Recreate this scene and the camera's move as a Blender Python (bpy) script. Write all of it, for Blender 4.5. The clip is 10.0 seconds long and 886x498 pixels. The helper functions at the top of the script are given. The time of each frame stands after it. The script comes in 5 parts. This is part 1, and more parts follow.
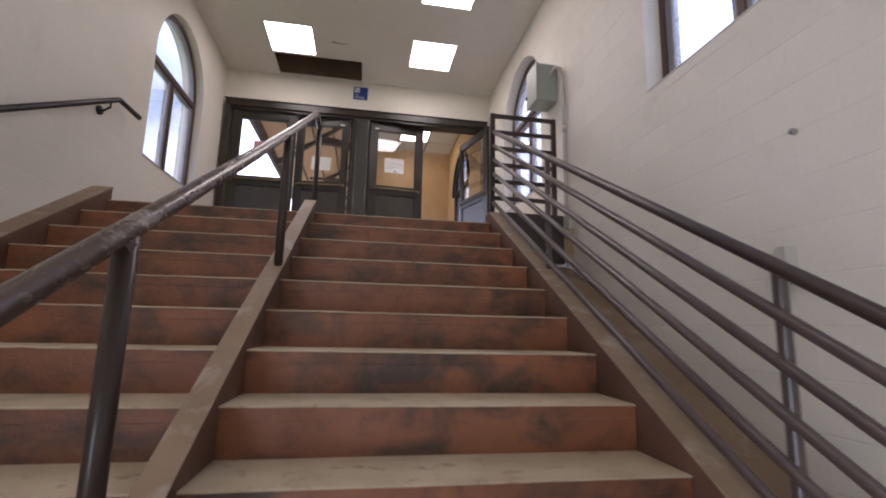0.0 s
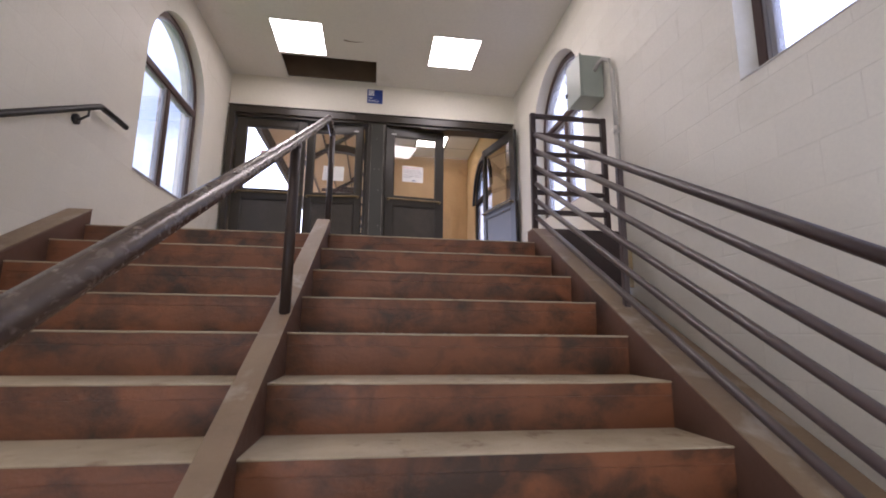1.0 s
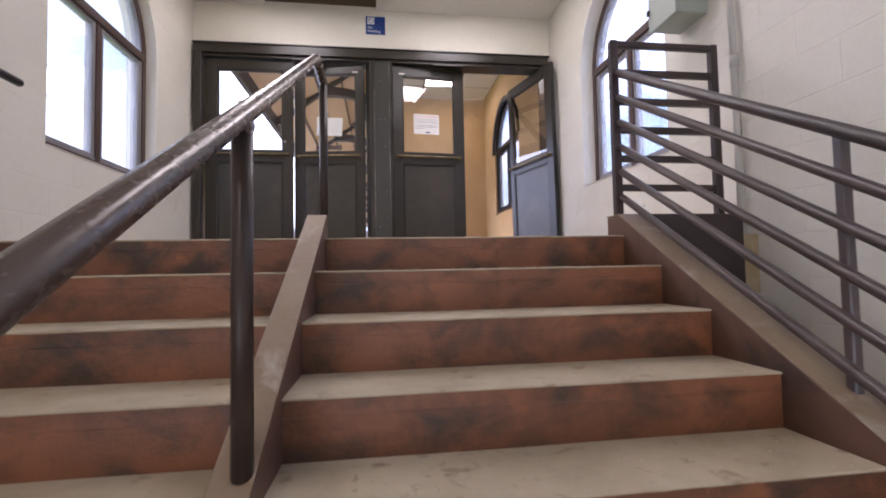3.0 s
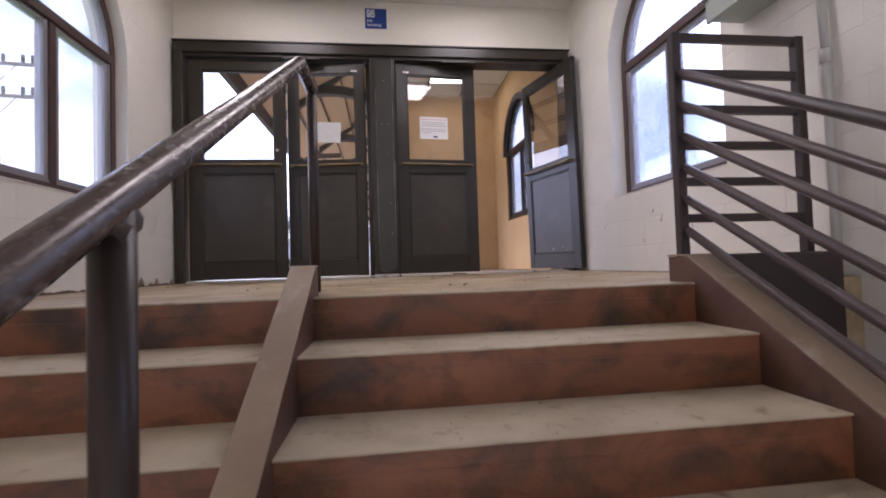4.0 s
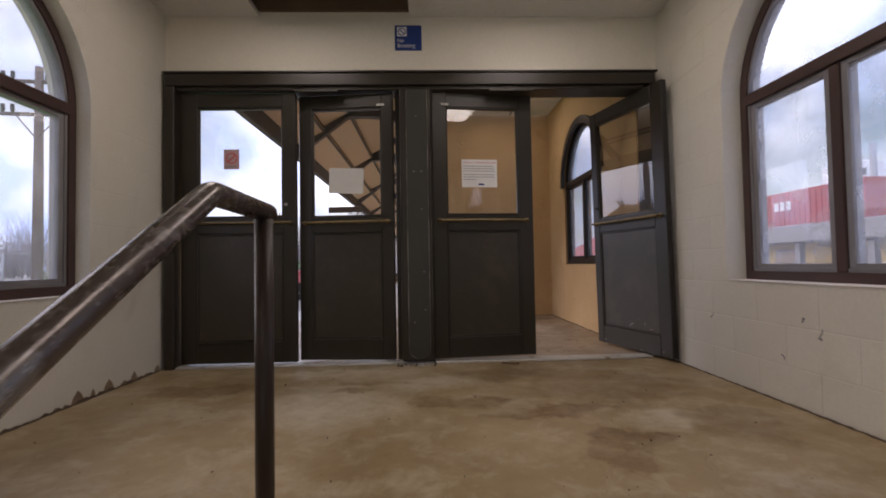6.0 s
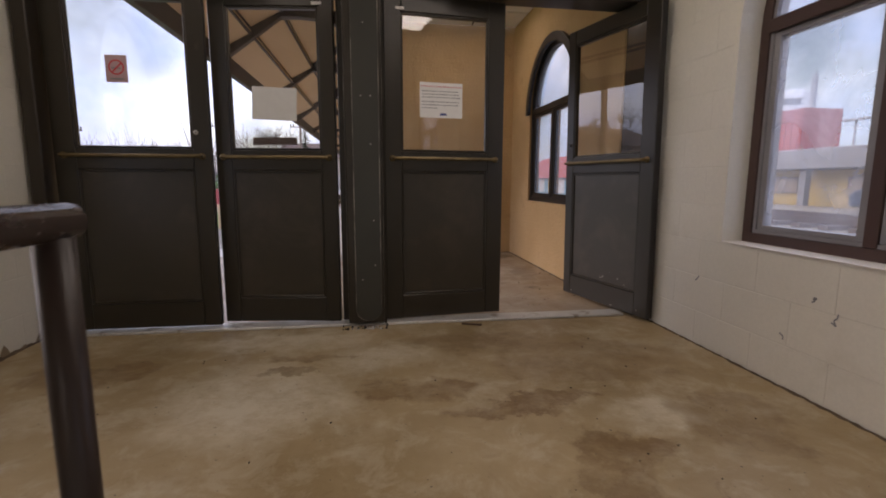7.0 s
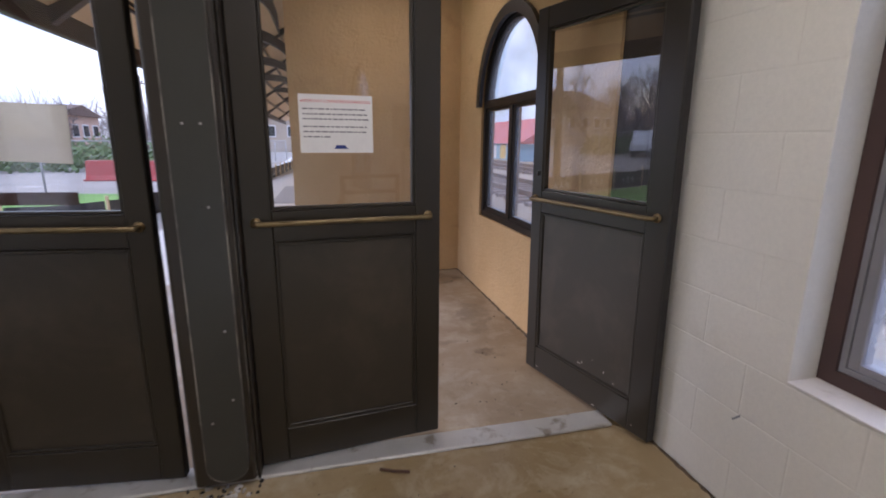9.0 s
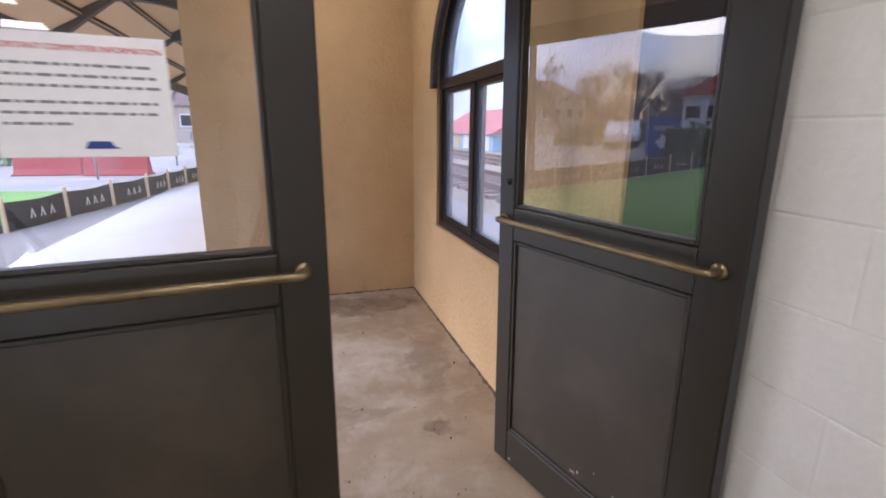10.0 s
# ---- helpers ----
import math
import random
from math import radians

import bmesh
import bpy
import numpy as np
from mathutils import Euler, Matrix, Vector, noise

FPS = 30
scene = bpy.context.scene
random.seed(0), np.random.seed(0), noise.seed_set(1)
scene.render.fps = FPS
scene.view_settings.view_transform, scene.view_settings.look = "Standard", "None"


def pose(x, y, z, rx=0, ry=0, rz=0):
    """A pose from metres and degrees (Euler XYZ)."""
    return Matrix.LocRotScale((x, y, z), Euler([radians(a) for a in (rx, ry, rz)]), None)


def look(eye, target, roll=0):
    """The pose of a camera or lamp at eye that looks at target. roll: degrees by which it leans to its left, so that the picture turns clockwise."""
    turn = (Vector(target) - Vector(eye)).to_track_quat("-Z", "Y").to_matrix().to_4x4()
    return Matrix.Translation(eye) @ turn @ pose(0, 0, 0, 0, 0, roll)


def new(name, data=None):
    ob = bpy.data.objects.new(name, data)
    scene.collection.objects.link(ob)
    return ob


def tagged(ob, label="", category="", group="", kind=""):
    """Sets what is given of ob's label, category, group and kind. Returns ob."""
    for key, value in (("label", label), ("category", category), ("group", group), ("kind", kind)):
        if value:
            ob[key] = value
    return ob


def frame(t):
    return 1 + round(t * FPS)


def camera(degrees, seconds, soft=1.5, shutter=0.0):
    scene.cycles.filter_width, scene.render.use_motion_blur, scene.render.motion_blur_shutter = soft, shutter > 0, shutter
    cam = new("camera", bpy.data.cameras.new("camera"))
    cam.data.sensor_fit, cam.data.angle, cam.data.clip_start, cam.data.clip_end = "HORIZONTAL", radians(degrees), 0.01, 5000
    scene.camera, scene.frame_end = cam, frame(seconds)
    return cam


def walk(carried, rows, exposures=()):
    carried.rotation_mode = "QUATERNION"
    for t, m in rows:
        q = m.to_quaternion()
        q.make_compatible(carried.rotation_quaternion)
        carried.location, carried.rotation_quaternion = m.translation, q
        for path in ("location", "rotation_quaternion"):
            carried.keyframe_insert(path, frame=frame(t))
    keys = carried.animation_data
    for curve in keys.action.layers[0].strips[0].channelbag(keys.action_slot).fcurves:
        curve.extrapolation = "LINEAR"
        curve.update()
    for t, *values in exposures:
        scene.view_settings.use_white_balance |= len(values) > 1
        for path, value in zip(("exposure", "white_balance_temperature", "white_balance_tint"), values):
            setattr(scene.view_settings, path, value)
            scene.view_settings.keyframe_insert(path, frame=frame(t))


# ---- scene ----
cam = camera(86.8, 10.0, 1.8, 0.3)
PATH = [
    (0, (0.117, -0.421, -0.868), (0.448, 1.523, -0.535), 1.3),
    (0.5, (0.028, -0.084, -0.737), (0.303, 1.866, -0.387), 1.7),
    (1, (0.03, 0.153, -0.634), (0.315, 2.101, -0.282), 0.6),
    (1.5, (0.012, 0.413, -0.511), (0.294, 2.37, -0.21), -1.9),
    (2, (-0.064, 0.661, -0.386), (0.229, 2.631, -0.207), -0.6),
    (3.5, (-0.038, 1.355, -0.035), (0.22, 3.336, 0.048), -1.6),
    (4, (-0.041, 1.598, 0.098), (0.213, 3.581, 0.164), -1.8),
    (4.5, (-0.012, 1.833, 0.236), (0.241, 3.816, 0.295), -1.7),
    (5, (0.022, 2.068, 0.414), (0.118, 4.064, 0.483), -1.2),
    (6.3, (0.071, 2.657, 0.797), (0.139, 4.655, 0.855), -1.0),
    (6.5, (0.054, 2.772, 0.83), (0.153, 4.769, 0.791), -0.8),
    (7, (0.058, 3.034, 0.92), (0.339, 4.993, 0.634), 0.2),
    (7.5, (0.117, 3.309, 1.064), (0.399, 5.249, 0.668), 0.1),
    (8, (0.136, 3.555, 1.191), (0.443, 5.49, 0.785), 2.2),
    (8.5, (0.298, 3.875, 1.342), (0.686, 5.791, 0.918), -0.2),
    (9, (0.431, 4.186, 1.372), (0.904, 6.076, 0.921), 0.5),
    (9.5, (0.599, 4.588, 1.377), (1.148, 6.455, 0.915), 0.8),
    (10, (0.846, 5.044, 1.375), (1.421, 6.896, 0.887), 0.5),
]
LAMP_POWER = 7.5
FILL_LIGHT = 105.0
BLOCK_Z = -0.015
EXPOSURES = [(0.0, 0.68, 6450, 26), (0.5, 0.90, 6400, 26), (1.0, 0.9, 6350, 26), (1.5, 0.92, 6350, 26), (2.0, 1.2, 6300, 26), (3.5, 1.03, 6150, 25), (4.0, 0.78, 6150, 28), (4.5, 0.38, 6150, 26), (5.2, 0.06, 6250, 25), (6.5, -0.24, 7350, 22), (7.0, -0.15, 7250, 22), (7.5, -0.02, 7050, 22), (8.0, 0.14, 6550, 23), (8.5, 0.20, 6350, 23), (9.5, 0.60, 6200, 20), (10.0, 0.92, 6100, 22)]
walk(cam, [(t, look(eye, target, roll)) for t, eye, target, roll in PATH], EXPOSURES)

# ---- world, sun, exposure ----
world = bpy.data.worlds.new("sky")
scene.world = world
world.use_nodes = True
wn = world.node_tree.nodes
wl = world.node_tree.links
sky = wn.new("ShaderNodeTexSky")
sky.sky_type = "NISHITA"
sky.sun_disc = False
sky.sun_elevation = radians(28)
sky.sun_rotation = radians(287)
cloud = wn.new("ShaderNodeTexNoise")
cloud.inputs["Scale"].default_value = 3.2
cloud.inputs["Detail"].default_value = 7
cloud_ramp = wn.new("ShaderNodeValToRGB")
cloud_ramp.color_ramp.elements[0].position = 0.40
cloud_ramp.color_ramp.elements[1].position = 0.60
cloud_mix = wn.new("ShaderNodeMixRGB")
# overcast: grey and white cloud, brighter towards the zenith
grey = wn.new("ShaderNodeTexNoise")
grey.inputs["Scale"].default_value = 5.5
grey.inputs["Detail"].default_value = 6
shade = wn.new("ShaderNodeValToRGB")
shade.color_ramp.elements[0].position, shade.color_ramp.elements[1].position = 0.40, 0.60
shade.color_ramp.elements[0].color = (0.43, 0.59, 0.99, 1)
shade.color_ramp.elements[1].color = (0.87, 0.97, 1.16, 1)
wl.new(grey.outputs["Fac"], shade.inputs[0])
direction = wn.new("ShaderNodeTexCoord")
turned = wn.new("ShaderNodeMapping")
turned.inputs["Rotation"].default_value = (0, 0, radians(180))
wl.new(direction.outputs["Generated"], turned.inputs[0])
for field in (cloud, grey):
    wl.new(turned.outputs[0], field.inputs["Vector"])
parts_xyz = wn.new("ShaderNodeSeparateXYZ")
wl.new(direction.outputs["Generated"], parts_xyz.inputs[0])
height = wn.new("ShaderNodeMapRange")
height.inputs[3].default_value, height.inputs[4].default_value = 10.5, 32.0
wl.new(parts_xyz.outputs[2], height.inputs[0])
tinted = wn.new("ShaderNodeVectorMath")
tinted.operation = "SCALE"
wl.new(shade.outputs["Color"], tinted.inputs[0])
wl.new(height.outputs[0], tinted.inputs[3])
wl.new(tinted.outputs[0], cloud_mix.inputs[2])
wl.new(cloud.outputs["Fac"], cloud_ramp.inputs[0])
wl.new(cloud_ramp.outputs["Color"], cloud_mix.inputs[0])
wl.new(sky.outputs[0], cloud_mix.inputs[1])
wl.new(cloud_mix.outputs[0], wn["Background"].inputs[0])
wn["Background"].inputs[1].default_value = 0.15

sun_data = bpy.data.lights.new("sun", "SUN")
sun_data.energy = 1.3
sun_data.angle = radians(40)
sun_data.color = (1.0, 0.97, 0.93)
sun = new("sun", sun_data)
sun.matrix_world = look((-20, 12, 11), (0, 6, 0))

# unseen fill lamp, added for assumed cool daylight at the stairs' foot
fill_data = bpy.data.lights.new("added_fill", "AREA")
fill_data.shape = "RECTANGLE"
fill_data.size, fill_data.size_y = 2.2, 1.9
fill_data.energy = FILL_LIGHT
fill_data.color = (0.70, 0.85, 1.0)
fill_light = new("added_fill", fill_data)
fill_light.matrix_world = look((-1.99, -3.3, -1.85), (0, -3.3, -1.85))

# ---- materials ----
def nodes(name):
    m = bpy.data.materials.new(name)
    m.use_nodes = True
    n = m.node_tree.nodes
    return m, n, m.node_tree.links, n["Principled BSDF"]


def noise_of(n, l, pos, scale, detail=5.0, rough=0.6, distort=0.0):
    t = n.new("ShaderNodeTexNoise")
    t.inputs["Scale"].default_value = scale
    t.inputs["Detail"].default_value = detail
    t.inputs["Roughness"].default_value = rough
    t.inputs["Distortion"].default_value = distort
    l.new(pos, t.inputs["Vector"])
    return t.outputs["Fac"]


def ramp_of(n, l, fac, a, b):
    r = n.new("ShaderNodeMapRange")
    r.inputs[1].default_value = a
    r.inputs[2].default_value = b
    l.new(fac, r.inputs[0])
    return r.outputs[0]


def mix_of(n, l, fac, a, b):
    m = n.new("ShaderNodeMixRGB")
    if isinstance(fac, float):
        m.inputs[0].default_value = fac
    else:
        l.new(fac, m.inputs[0])
    for k, c in ((1, a), (2, b)):
        if isinstance(c, tuple):
            m.inputs[k].default_value = (*c, 1)
        else:
            l.new(c, m.inputs[k])
    return m.outputs[0]


def surface(name, base, dark, rough=0.6, coarse=1.5, fine=25.0, bump=0.15, spots=None, spot_scale=4.0, spot_at=(0.56, 0.66), metal=0.0, vary=0.0, stretch=(1, 1, 1), bump_at=None, rough_vary=0.15, specular=0.5):
    """A painted, cast or sawn surface: a broad and a fine variation, spots of wear, and relief."""
    m, n, l, bsdf = nodes(name)
    g = n.new("ShaderNodeNewGeometry")
    mp = n.new("ShaderNodeMapping")
    mp.inputs["Scale"].default_value = stretch
    l.new(g.outputs["Position"], mp.inputs[0])
    pos = mp.outputs[0]
    broad = ramp_of(n, l, noise_of(n, l, pos, coarse), 0.3, 0.7)
    grain = noise_of(n, l, pos, fine, 6, 0.7)
    col = mix_of(n, l, broad, dark, base)
    half = tuple(0.78 * c for c in base)
    gr = ramp_of(n, l, grain, 0.62, 0.3)
    gm = n.new("ShaderNodeMath")
    gm.operation = "MULTIPLY"
    gm.inputs[1].default_value = 0.35
    l.new(gr, gm.inputs[0])
    col = mix_of(n, l, gm.outputs[0], col, half)
    if spots:
        col = mix_of(n, l, ramp_of(n, l, noise_of(n, l, pos, spot_scale, 8, 0.62, 0.4), *spot_at), col, spots)
    if vary:
        info = n.new("ShaderNodeObjectInfo")
        hsv = n.new("ShaderNodeHueSaturation")
        l.new(ramp_of(n, l, info.outputs["Random"], 0, 1), hsv.inputs["Fac"])
        hsv.inputs["Value"].default_value = 1 - vary
        l.new(col, hsv.inputs["Color"])
        col = hsv.outputs[0]
    l.new(col, bsdf.inputs["Base Color"])
    rr = n.new("ShaderNodeMapRange")
    rr.inputs[3].default_value = rough - rough_vary
    rr.inputs[4].default_value = min(1, rough + rough_vary)
    l.new(grain, rr.inputs[0])
    l.new(rr.outputs[0], bsdf.inputs["Roughness"])
    bsdf.inputs["Metallic"].default_value = metal
    bsdf.inputs["Specular IOR Level"].default_value = specular
    if bump:
        b = n.new("ShaderNodeBump")
        b.inputs["Strength"].default_value = bump
        b.inputs["Distance"].default_value = 0.015 if bump > 0.8 else 0.01
        l.new(noise_of(n, l, pos, bump_at, 5, 0.6) if bump_at else grain, b.inputs["Height"])
        l.new(b.outputs[0], bsdf.inputs["Normal"])
    return m


def glow(name, colour, strength):
    m, n, l, bsdf = nodes(name)
    bsdf.inputs["Base Color"].default_value = (*colour, 1)
    bsdf.inputs["Emission Color"].default_value = (*colour, 1)
    bsdf.inputs["Emission Strength"].default_value = strength
    return m


def glass(name, facing, tint=(1, 1, 1), haze=0.05):
    m, n, l, bsdf = nodes(name)
    n.remove(bsdf)
    tr, gl, lw, mx = (n.new(k) for k in ("ShaderNodeBsdfTransparent", "ShaderNodeBsdfGlossy", "ShaderNodeLayerWeight", "ShaderNodeMixShader"))
    tr.inputs[0].default_value = (*tint, 1)
    gl.inputs["Roughness"].default_value = 0.0
    lw.inputs["Blend"].default_value = 0.5
    power, gloss = n.new("ShaderNodeMath"), n.new("ShaderNodeMapRange")
    power.operation = "POWER"
    power.inputs[1].default_value = 2.2
    gloss.inputs[3].default_value = facing
    gloss.inputs[4].default_value = 1.0
    l.new(lw.outputs["Facing"], power.inputs[0])
    l.new(power.outputs[0], gloss.inputs[0])
    l.new(gloss.outputs[0], mx.inputs[0])
    l.new(tr.outputs[0], mx.inputs[1])
    l.new(gl.outputs[0], mx.inputs[2])
    dust, dm = n.new("ShaderNodeBsdfTranslucent"), n.new("ShaderNodeMixShader")
    dust.inputs[0].default_value = (0.8, 0.8, 0.8, 1)
    pos = n.new("ShaderNodeNewGeometry").outputs["Position"]
    grime = n.new("ShaderNodeMapRange")
    grime.inputs[1].default_value, grime.inputs[2].default_value = 0.35, 0.75
    grime.inputs[3].default_value, grime.inputs[4].default_value = haze * 0.6, haze * 1.5
    l.new(noise_of(n, l, pos, 3.5, 6, 0.6, 0.5), grime.inputs[0])
    l.new(grime.outputs[0], dm.inputs[0])
    l.new(mx.outputs[0], dm.inputs[1])
    l.new(dust.outputs[0], dm.inputs[2])
    l.new(dm.outputs[0], n["Material Output"].inputs[0])
    return m


def floor_material(name, low, high, scuff, stains, pale, stain=(0.165, 0.092, 0.034)):
    """Worn concrete with damp patches and pale areas, wiped ones and painted sheen (centre x, y, half sizes, depth),
    streaks and grit.
    """
    m, n, l, bsdf = nodes(name)
    pos = n.new("ShaderNodeNewGeometry").outputs["Position"]
    broad = ramp_of(n, l, noise_of(n, l, pos, 1.3, 6, 0.6, 0.3), 0.32, 0.68)
    grain = noise_of(n, l, pos, 40, 6, 0.7)
    col = mix_of(n, l, broad, low, high)
    half = n.new("ShaderNodeMath")
    half.operation = "MULTIPLY"
    half.inputs[1].default_value = 0.6
    l.new(ramp_of(n, l, noise_of(n, l, pos, 2.3, 9, 0.68, 0.15), 0.52, 0.74), half.inputs[0])
    col = mix_of(n, l, half.outputs[0], col, scuff)
    # flaked, blotchy film left on the concrete
    film = n.new("ShaderNodeMath")
    film.operation = "MULTIPLY"
    film.inputs[1].default_value = 0.28
    l.new(ramp_of(n, l, noise_of(n, l, pos, 5.5, 12, 0.74, 0.6), 0.50, 0.60), film.inputs[0])
    col = mix_of(n, l, film.outputs[0], col, scuff)
    worn = n.new("ShaderNodeMath")
    worn.operation = "MULTIPLY"
    worn.inputs[1].default_value = 0.30
    l.new(ramp_of(n, l, noise_of(n, l, pos, 8.0, 12, 0.72, 1.2), 0.58, 0.66), worn.inputs[0])
    col = mix_of(n, l, worn.outputs[0], col, stain)
    # two scales of wander give the patches torn edges
    place = pos
    for scale, reach in ((2.4, 0.55), (9.0, 0.16)):
        warp = n.new("ShaderNodeTexNoise")
        warp.inputs["Scale"].default_value = scale
        warp.inputs["Detail"].default_value = 8
        warp.inputs["Roughness"].default_value = 0.65
        l.new(pos, warp.inputs["Vector"])
        mid = n.new("ShaderNodeVectorMath")
        mid.operation = "SUBTRACT"
        mid.inputs[1].default_value = (0.5, 0.5, 0.5)
        l.new(warp.outputs["Color"], mid.inputs[0])
        off = n.new("ShaderNodeVectorMath")
        off.operation = "MULTIPLY_ADD"
        off.inputs[1].default_value = (reach, reach, 0)
        l.new(mid.outputs[0], off.inputs[0])
        l.new(place, off.inputs[2])
        place = off.outputs[0]
    patchy = ramp_of(n, l, noise_of(n, l, pos, 7.0, 6, 0.7), 0.25, 0.6)
    for group, tone, soft in ((pale, scuff, 0.75), (stains, stain, 0.28)):
        for cx, cy, rx, ry, depth in group:
            mp = n.new("ShaderNodeMapping")
            mp.inputs["Location"].default_value = (-cx / rx, -cy / ry, 0)
            mp.inputs["Scale"].default_value = (1 / rx, 1 / ry, 0)
            l.new(place, mp.inputs[0])
            ln = n.new("ShaderNodeVectorMath")
            ln.operation = "LENGTH"
            l.new(mp.outputs[0], ln.inputs[0])
            k, k2 = n.new("ShaderNodeMath"), n.new("ShaderNodeMath")
            k.operation = k2.operation = "MULTIPLY"
            k.inputs[1].default_value = depth
            l.new(ramp_of(n, l, ln.outputs["Value"], 1.0 + soft / 2, 1.0 - soft / 2), k.inputs[0])
            l.new(k.outputs[0], k2.inputs[0])
            l.new(patchy, k2.inputs[1])
            col = mix_of(n, l, k2.outputs[0], col, tone)
    col = mix_of(n, l, ramp_of(n, l, noise_of(n, l, pos, 55, 3, 0.5), 0.70, 0.76), col, (0.06, 0.045, 0.03))
    l.new(col, bsdf.inputs["Base Color"])
    rv = n.new("ShaderNodeMapRange")
    rv.inputs[1].default_value, rv.inputs[2].default_value = 0.3, 0.7
    rv.inputs[3].default_value, rv.inputs[4].default_value = 0.30, 0.66
    l.new(noise_of(n, l, pos, 2.2, 7, 0.65, 0.4), rv.inputs[0])
    l.new(rv.outputs[0], bsdf.inputs["Roughness"])
    b = n.new("ShaderNodeBump")
    b.inputs["Strength"].default_value = 0.16
    b.inputs["Distance"].default_value = 0.01
    l.new(grain, b.inputs["Height"])
    l.new(b.outputs[0], bsdf.inputs["Normal"])
    return m


DAMP = ((0.24, 5.0, 0.27, 0.12, 0.75), (0.72, 4.80, 0.36, 0.075, 0.9), (0.88, 4.44, 0.17, 0.12, 0.85), (0.80, 4.25, 0.13, 0.13, 0.7), (1.15, 5.25, 0.50, 0.30, 0.5), (0.62, 5.62, 0.36, 0.17, 0.6), (-0.26, 5.45, 0.20, 0.05, 0.8), (-0.40, 5.30, 0.16, 0.03, 0.7), (-1.30, 5.36, 0.26, 0.13, 0.75), (1.45, 4.55, 0.22, 0.20, 0.5), (-1.55, 4.6, 0.2, 0.4, 0.4))
WIPED = ((-0.45, 5.02, 0.34, 0.30, 0.9), (0.10, 5.45, 0.26, 0.16, 0.8), (1.18, 4.62, 0.16, 0.10, 0.7), (-0.55, 5.72, 0.5, 0.12, 0.8))
PORCH_DAMP = ((1.25, 8.66, 0.50, 0.20, 0.8), (1.42, 6.92, 0.10, 0.06, 0.8), (1.05, 7.15, 0.25, 0.06, 0.5), (0.70, 6.6, 0.3, 0.12, 0.45), (1.55, 7.6, 0.12, 0.3, 0.5))
# the wet porch floor's grey sheen, painted as pale colour
PORCH_PALE_SHEEN = ((1.18, 7.75, 0.36, 0.30, 0.7), (1.3, 7.2, 0.2, 0.1, 0.4))
FLOOR = floor_material("worn concrete floor", (0.262, 0.182, 0.086), (0.405, 0.305, 0.172), (0.56, 0.490, 0.365), DAMP, WIPED)
PORCH_FLOOR = floor_material("grey brown porch concrete", (0.245, 0.178, 0.114), (0.375, 0.292, 0.205), (0.50, 0.44, 0.365), PORCH_DAMP, PORCH_PALE_SHEEN, (0.115, 0.080, 0.048))
BLOCK = surface("cream block paint", (0.775, 0.745, 0.665), (0.68, 0.645, 0.560), 0.5, 0.55, 60, 0.14, vary=0.03, spots=(0.60, 0.56, 0.46), spot_scale=1.7, spot_at=(0.60, 0.80))
PLASTER = surface("cream plaster", (0.76, 0.72, 0.62), (0.70, 0.66, 0.56), 0.6, 1.1, 45, 0.08)
CEIL = surface("ceiling paint", (0.74, 0.71, 0.66), (0.68, 0.65, 0.60), 0.7, 0.8, 30, 0.08, spots=(0.58, 0.54, 0.47), spot_scale=1.1, spot_at=(0.66, 0.8))
RISER = surface("red brown step paint", (0.262, 0.096, 0.041), (0.140, 0.055, 0.027), 0.42, 3.4, 38, 0.5, spots=(0.055, 0.030, 0.019), spot_scale=5.5, spot_at=(0.45, 0.64), stretch=(0.75, 1, 1.0))
TREAD = surface("worn step tread", (0.53, 0.452, 0.325), (0.35, 0.282, 0.188), 0.6, 3.6, 75, 0.45, spots=(0.23, 0.155, 0.10), spot_scale=13.0, spot_at=(0.58, 0.72))
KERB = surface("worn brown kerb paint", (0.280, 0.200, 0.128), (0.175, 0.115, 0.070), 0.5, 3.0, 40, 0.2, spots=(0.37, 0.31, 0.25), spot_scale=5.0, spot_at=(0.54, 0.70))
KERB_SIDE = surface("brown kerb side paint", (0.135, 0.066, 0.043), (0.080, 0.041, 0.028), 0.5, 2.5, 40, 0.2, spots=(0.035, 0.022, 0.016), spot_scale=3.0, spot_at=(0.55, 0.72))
STEEL = surface("brown rail paint", (0.092, 0.066, 0.062), (0.060, 0.042, 0.040), 0.34, 4.0, 70, 0.05, spots=(0.22, 0.19, 0.18), spot_scale=16.0, spot_at=(0.70, 0.80), rough_vary=0.08)
POST = surface("dark post paint", (0.044, 0.028, 0.022), (0.030, 0.020, 0.017), 0.34, 4.0, 60, 0.01, rough_vary=0.03, specular=0.3)
WORN = surface("worn rail paint", (0.110, 0.082, 0.070), (0.065, 0.045, 0.040), 0.26, 5.0, 60, 0.06, spots=(0.21, 0.185, 0.175), spot_scale=9.0, spot_at=(0.58, 0.63), metal=0.25, rough_vary=0.10, stretch=(1, 0.5, 0.9), specular=0.8)
DARK_STEEL = surface("dark brown rail paint", (0.046, 0.028, 0.026), (0.032, 0.020, 0.019), 0.42, 4.0, 70, 0.1)
BLACK = surface("black rail paint", (0.018, 0.016, 0.017), (0.012, 0.011, 0.012), 0.4, 4.0, 70, 0.1)
DOOR = surface("dark brown door paint", (0.0275, 0.0215, 0.0135), (0.0200, 0.0158, 0.0100), 0.34, 1.5, 60, 0.03, spots=(0.06, 0.046, 0.035), spot_scale=5.0, spot_at=(0.68, 0.82), specular=0.5, rough_vary=0.04)
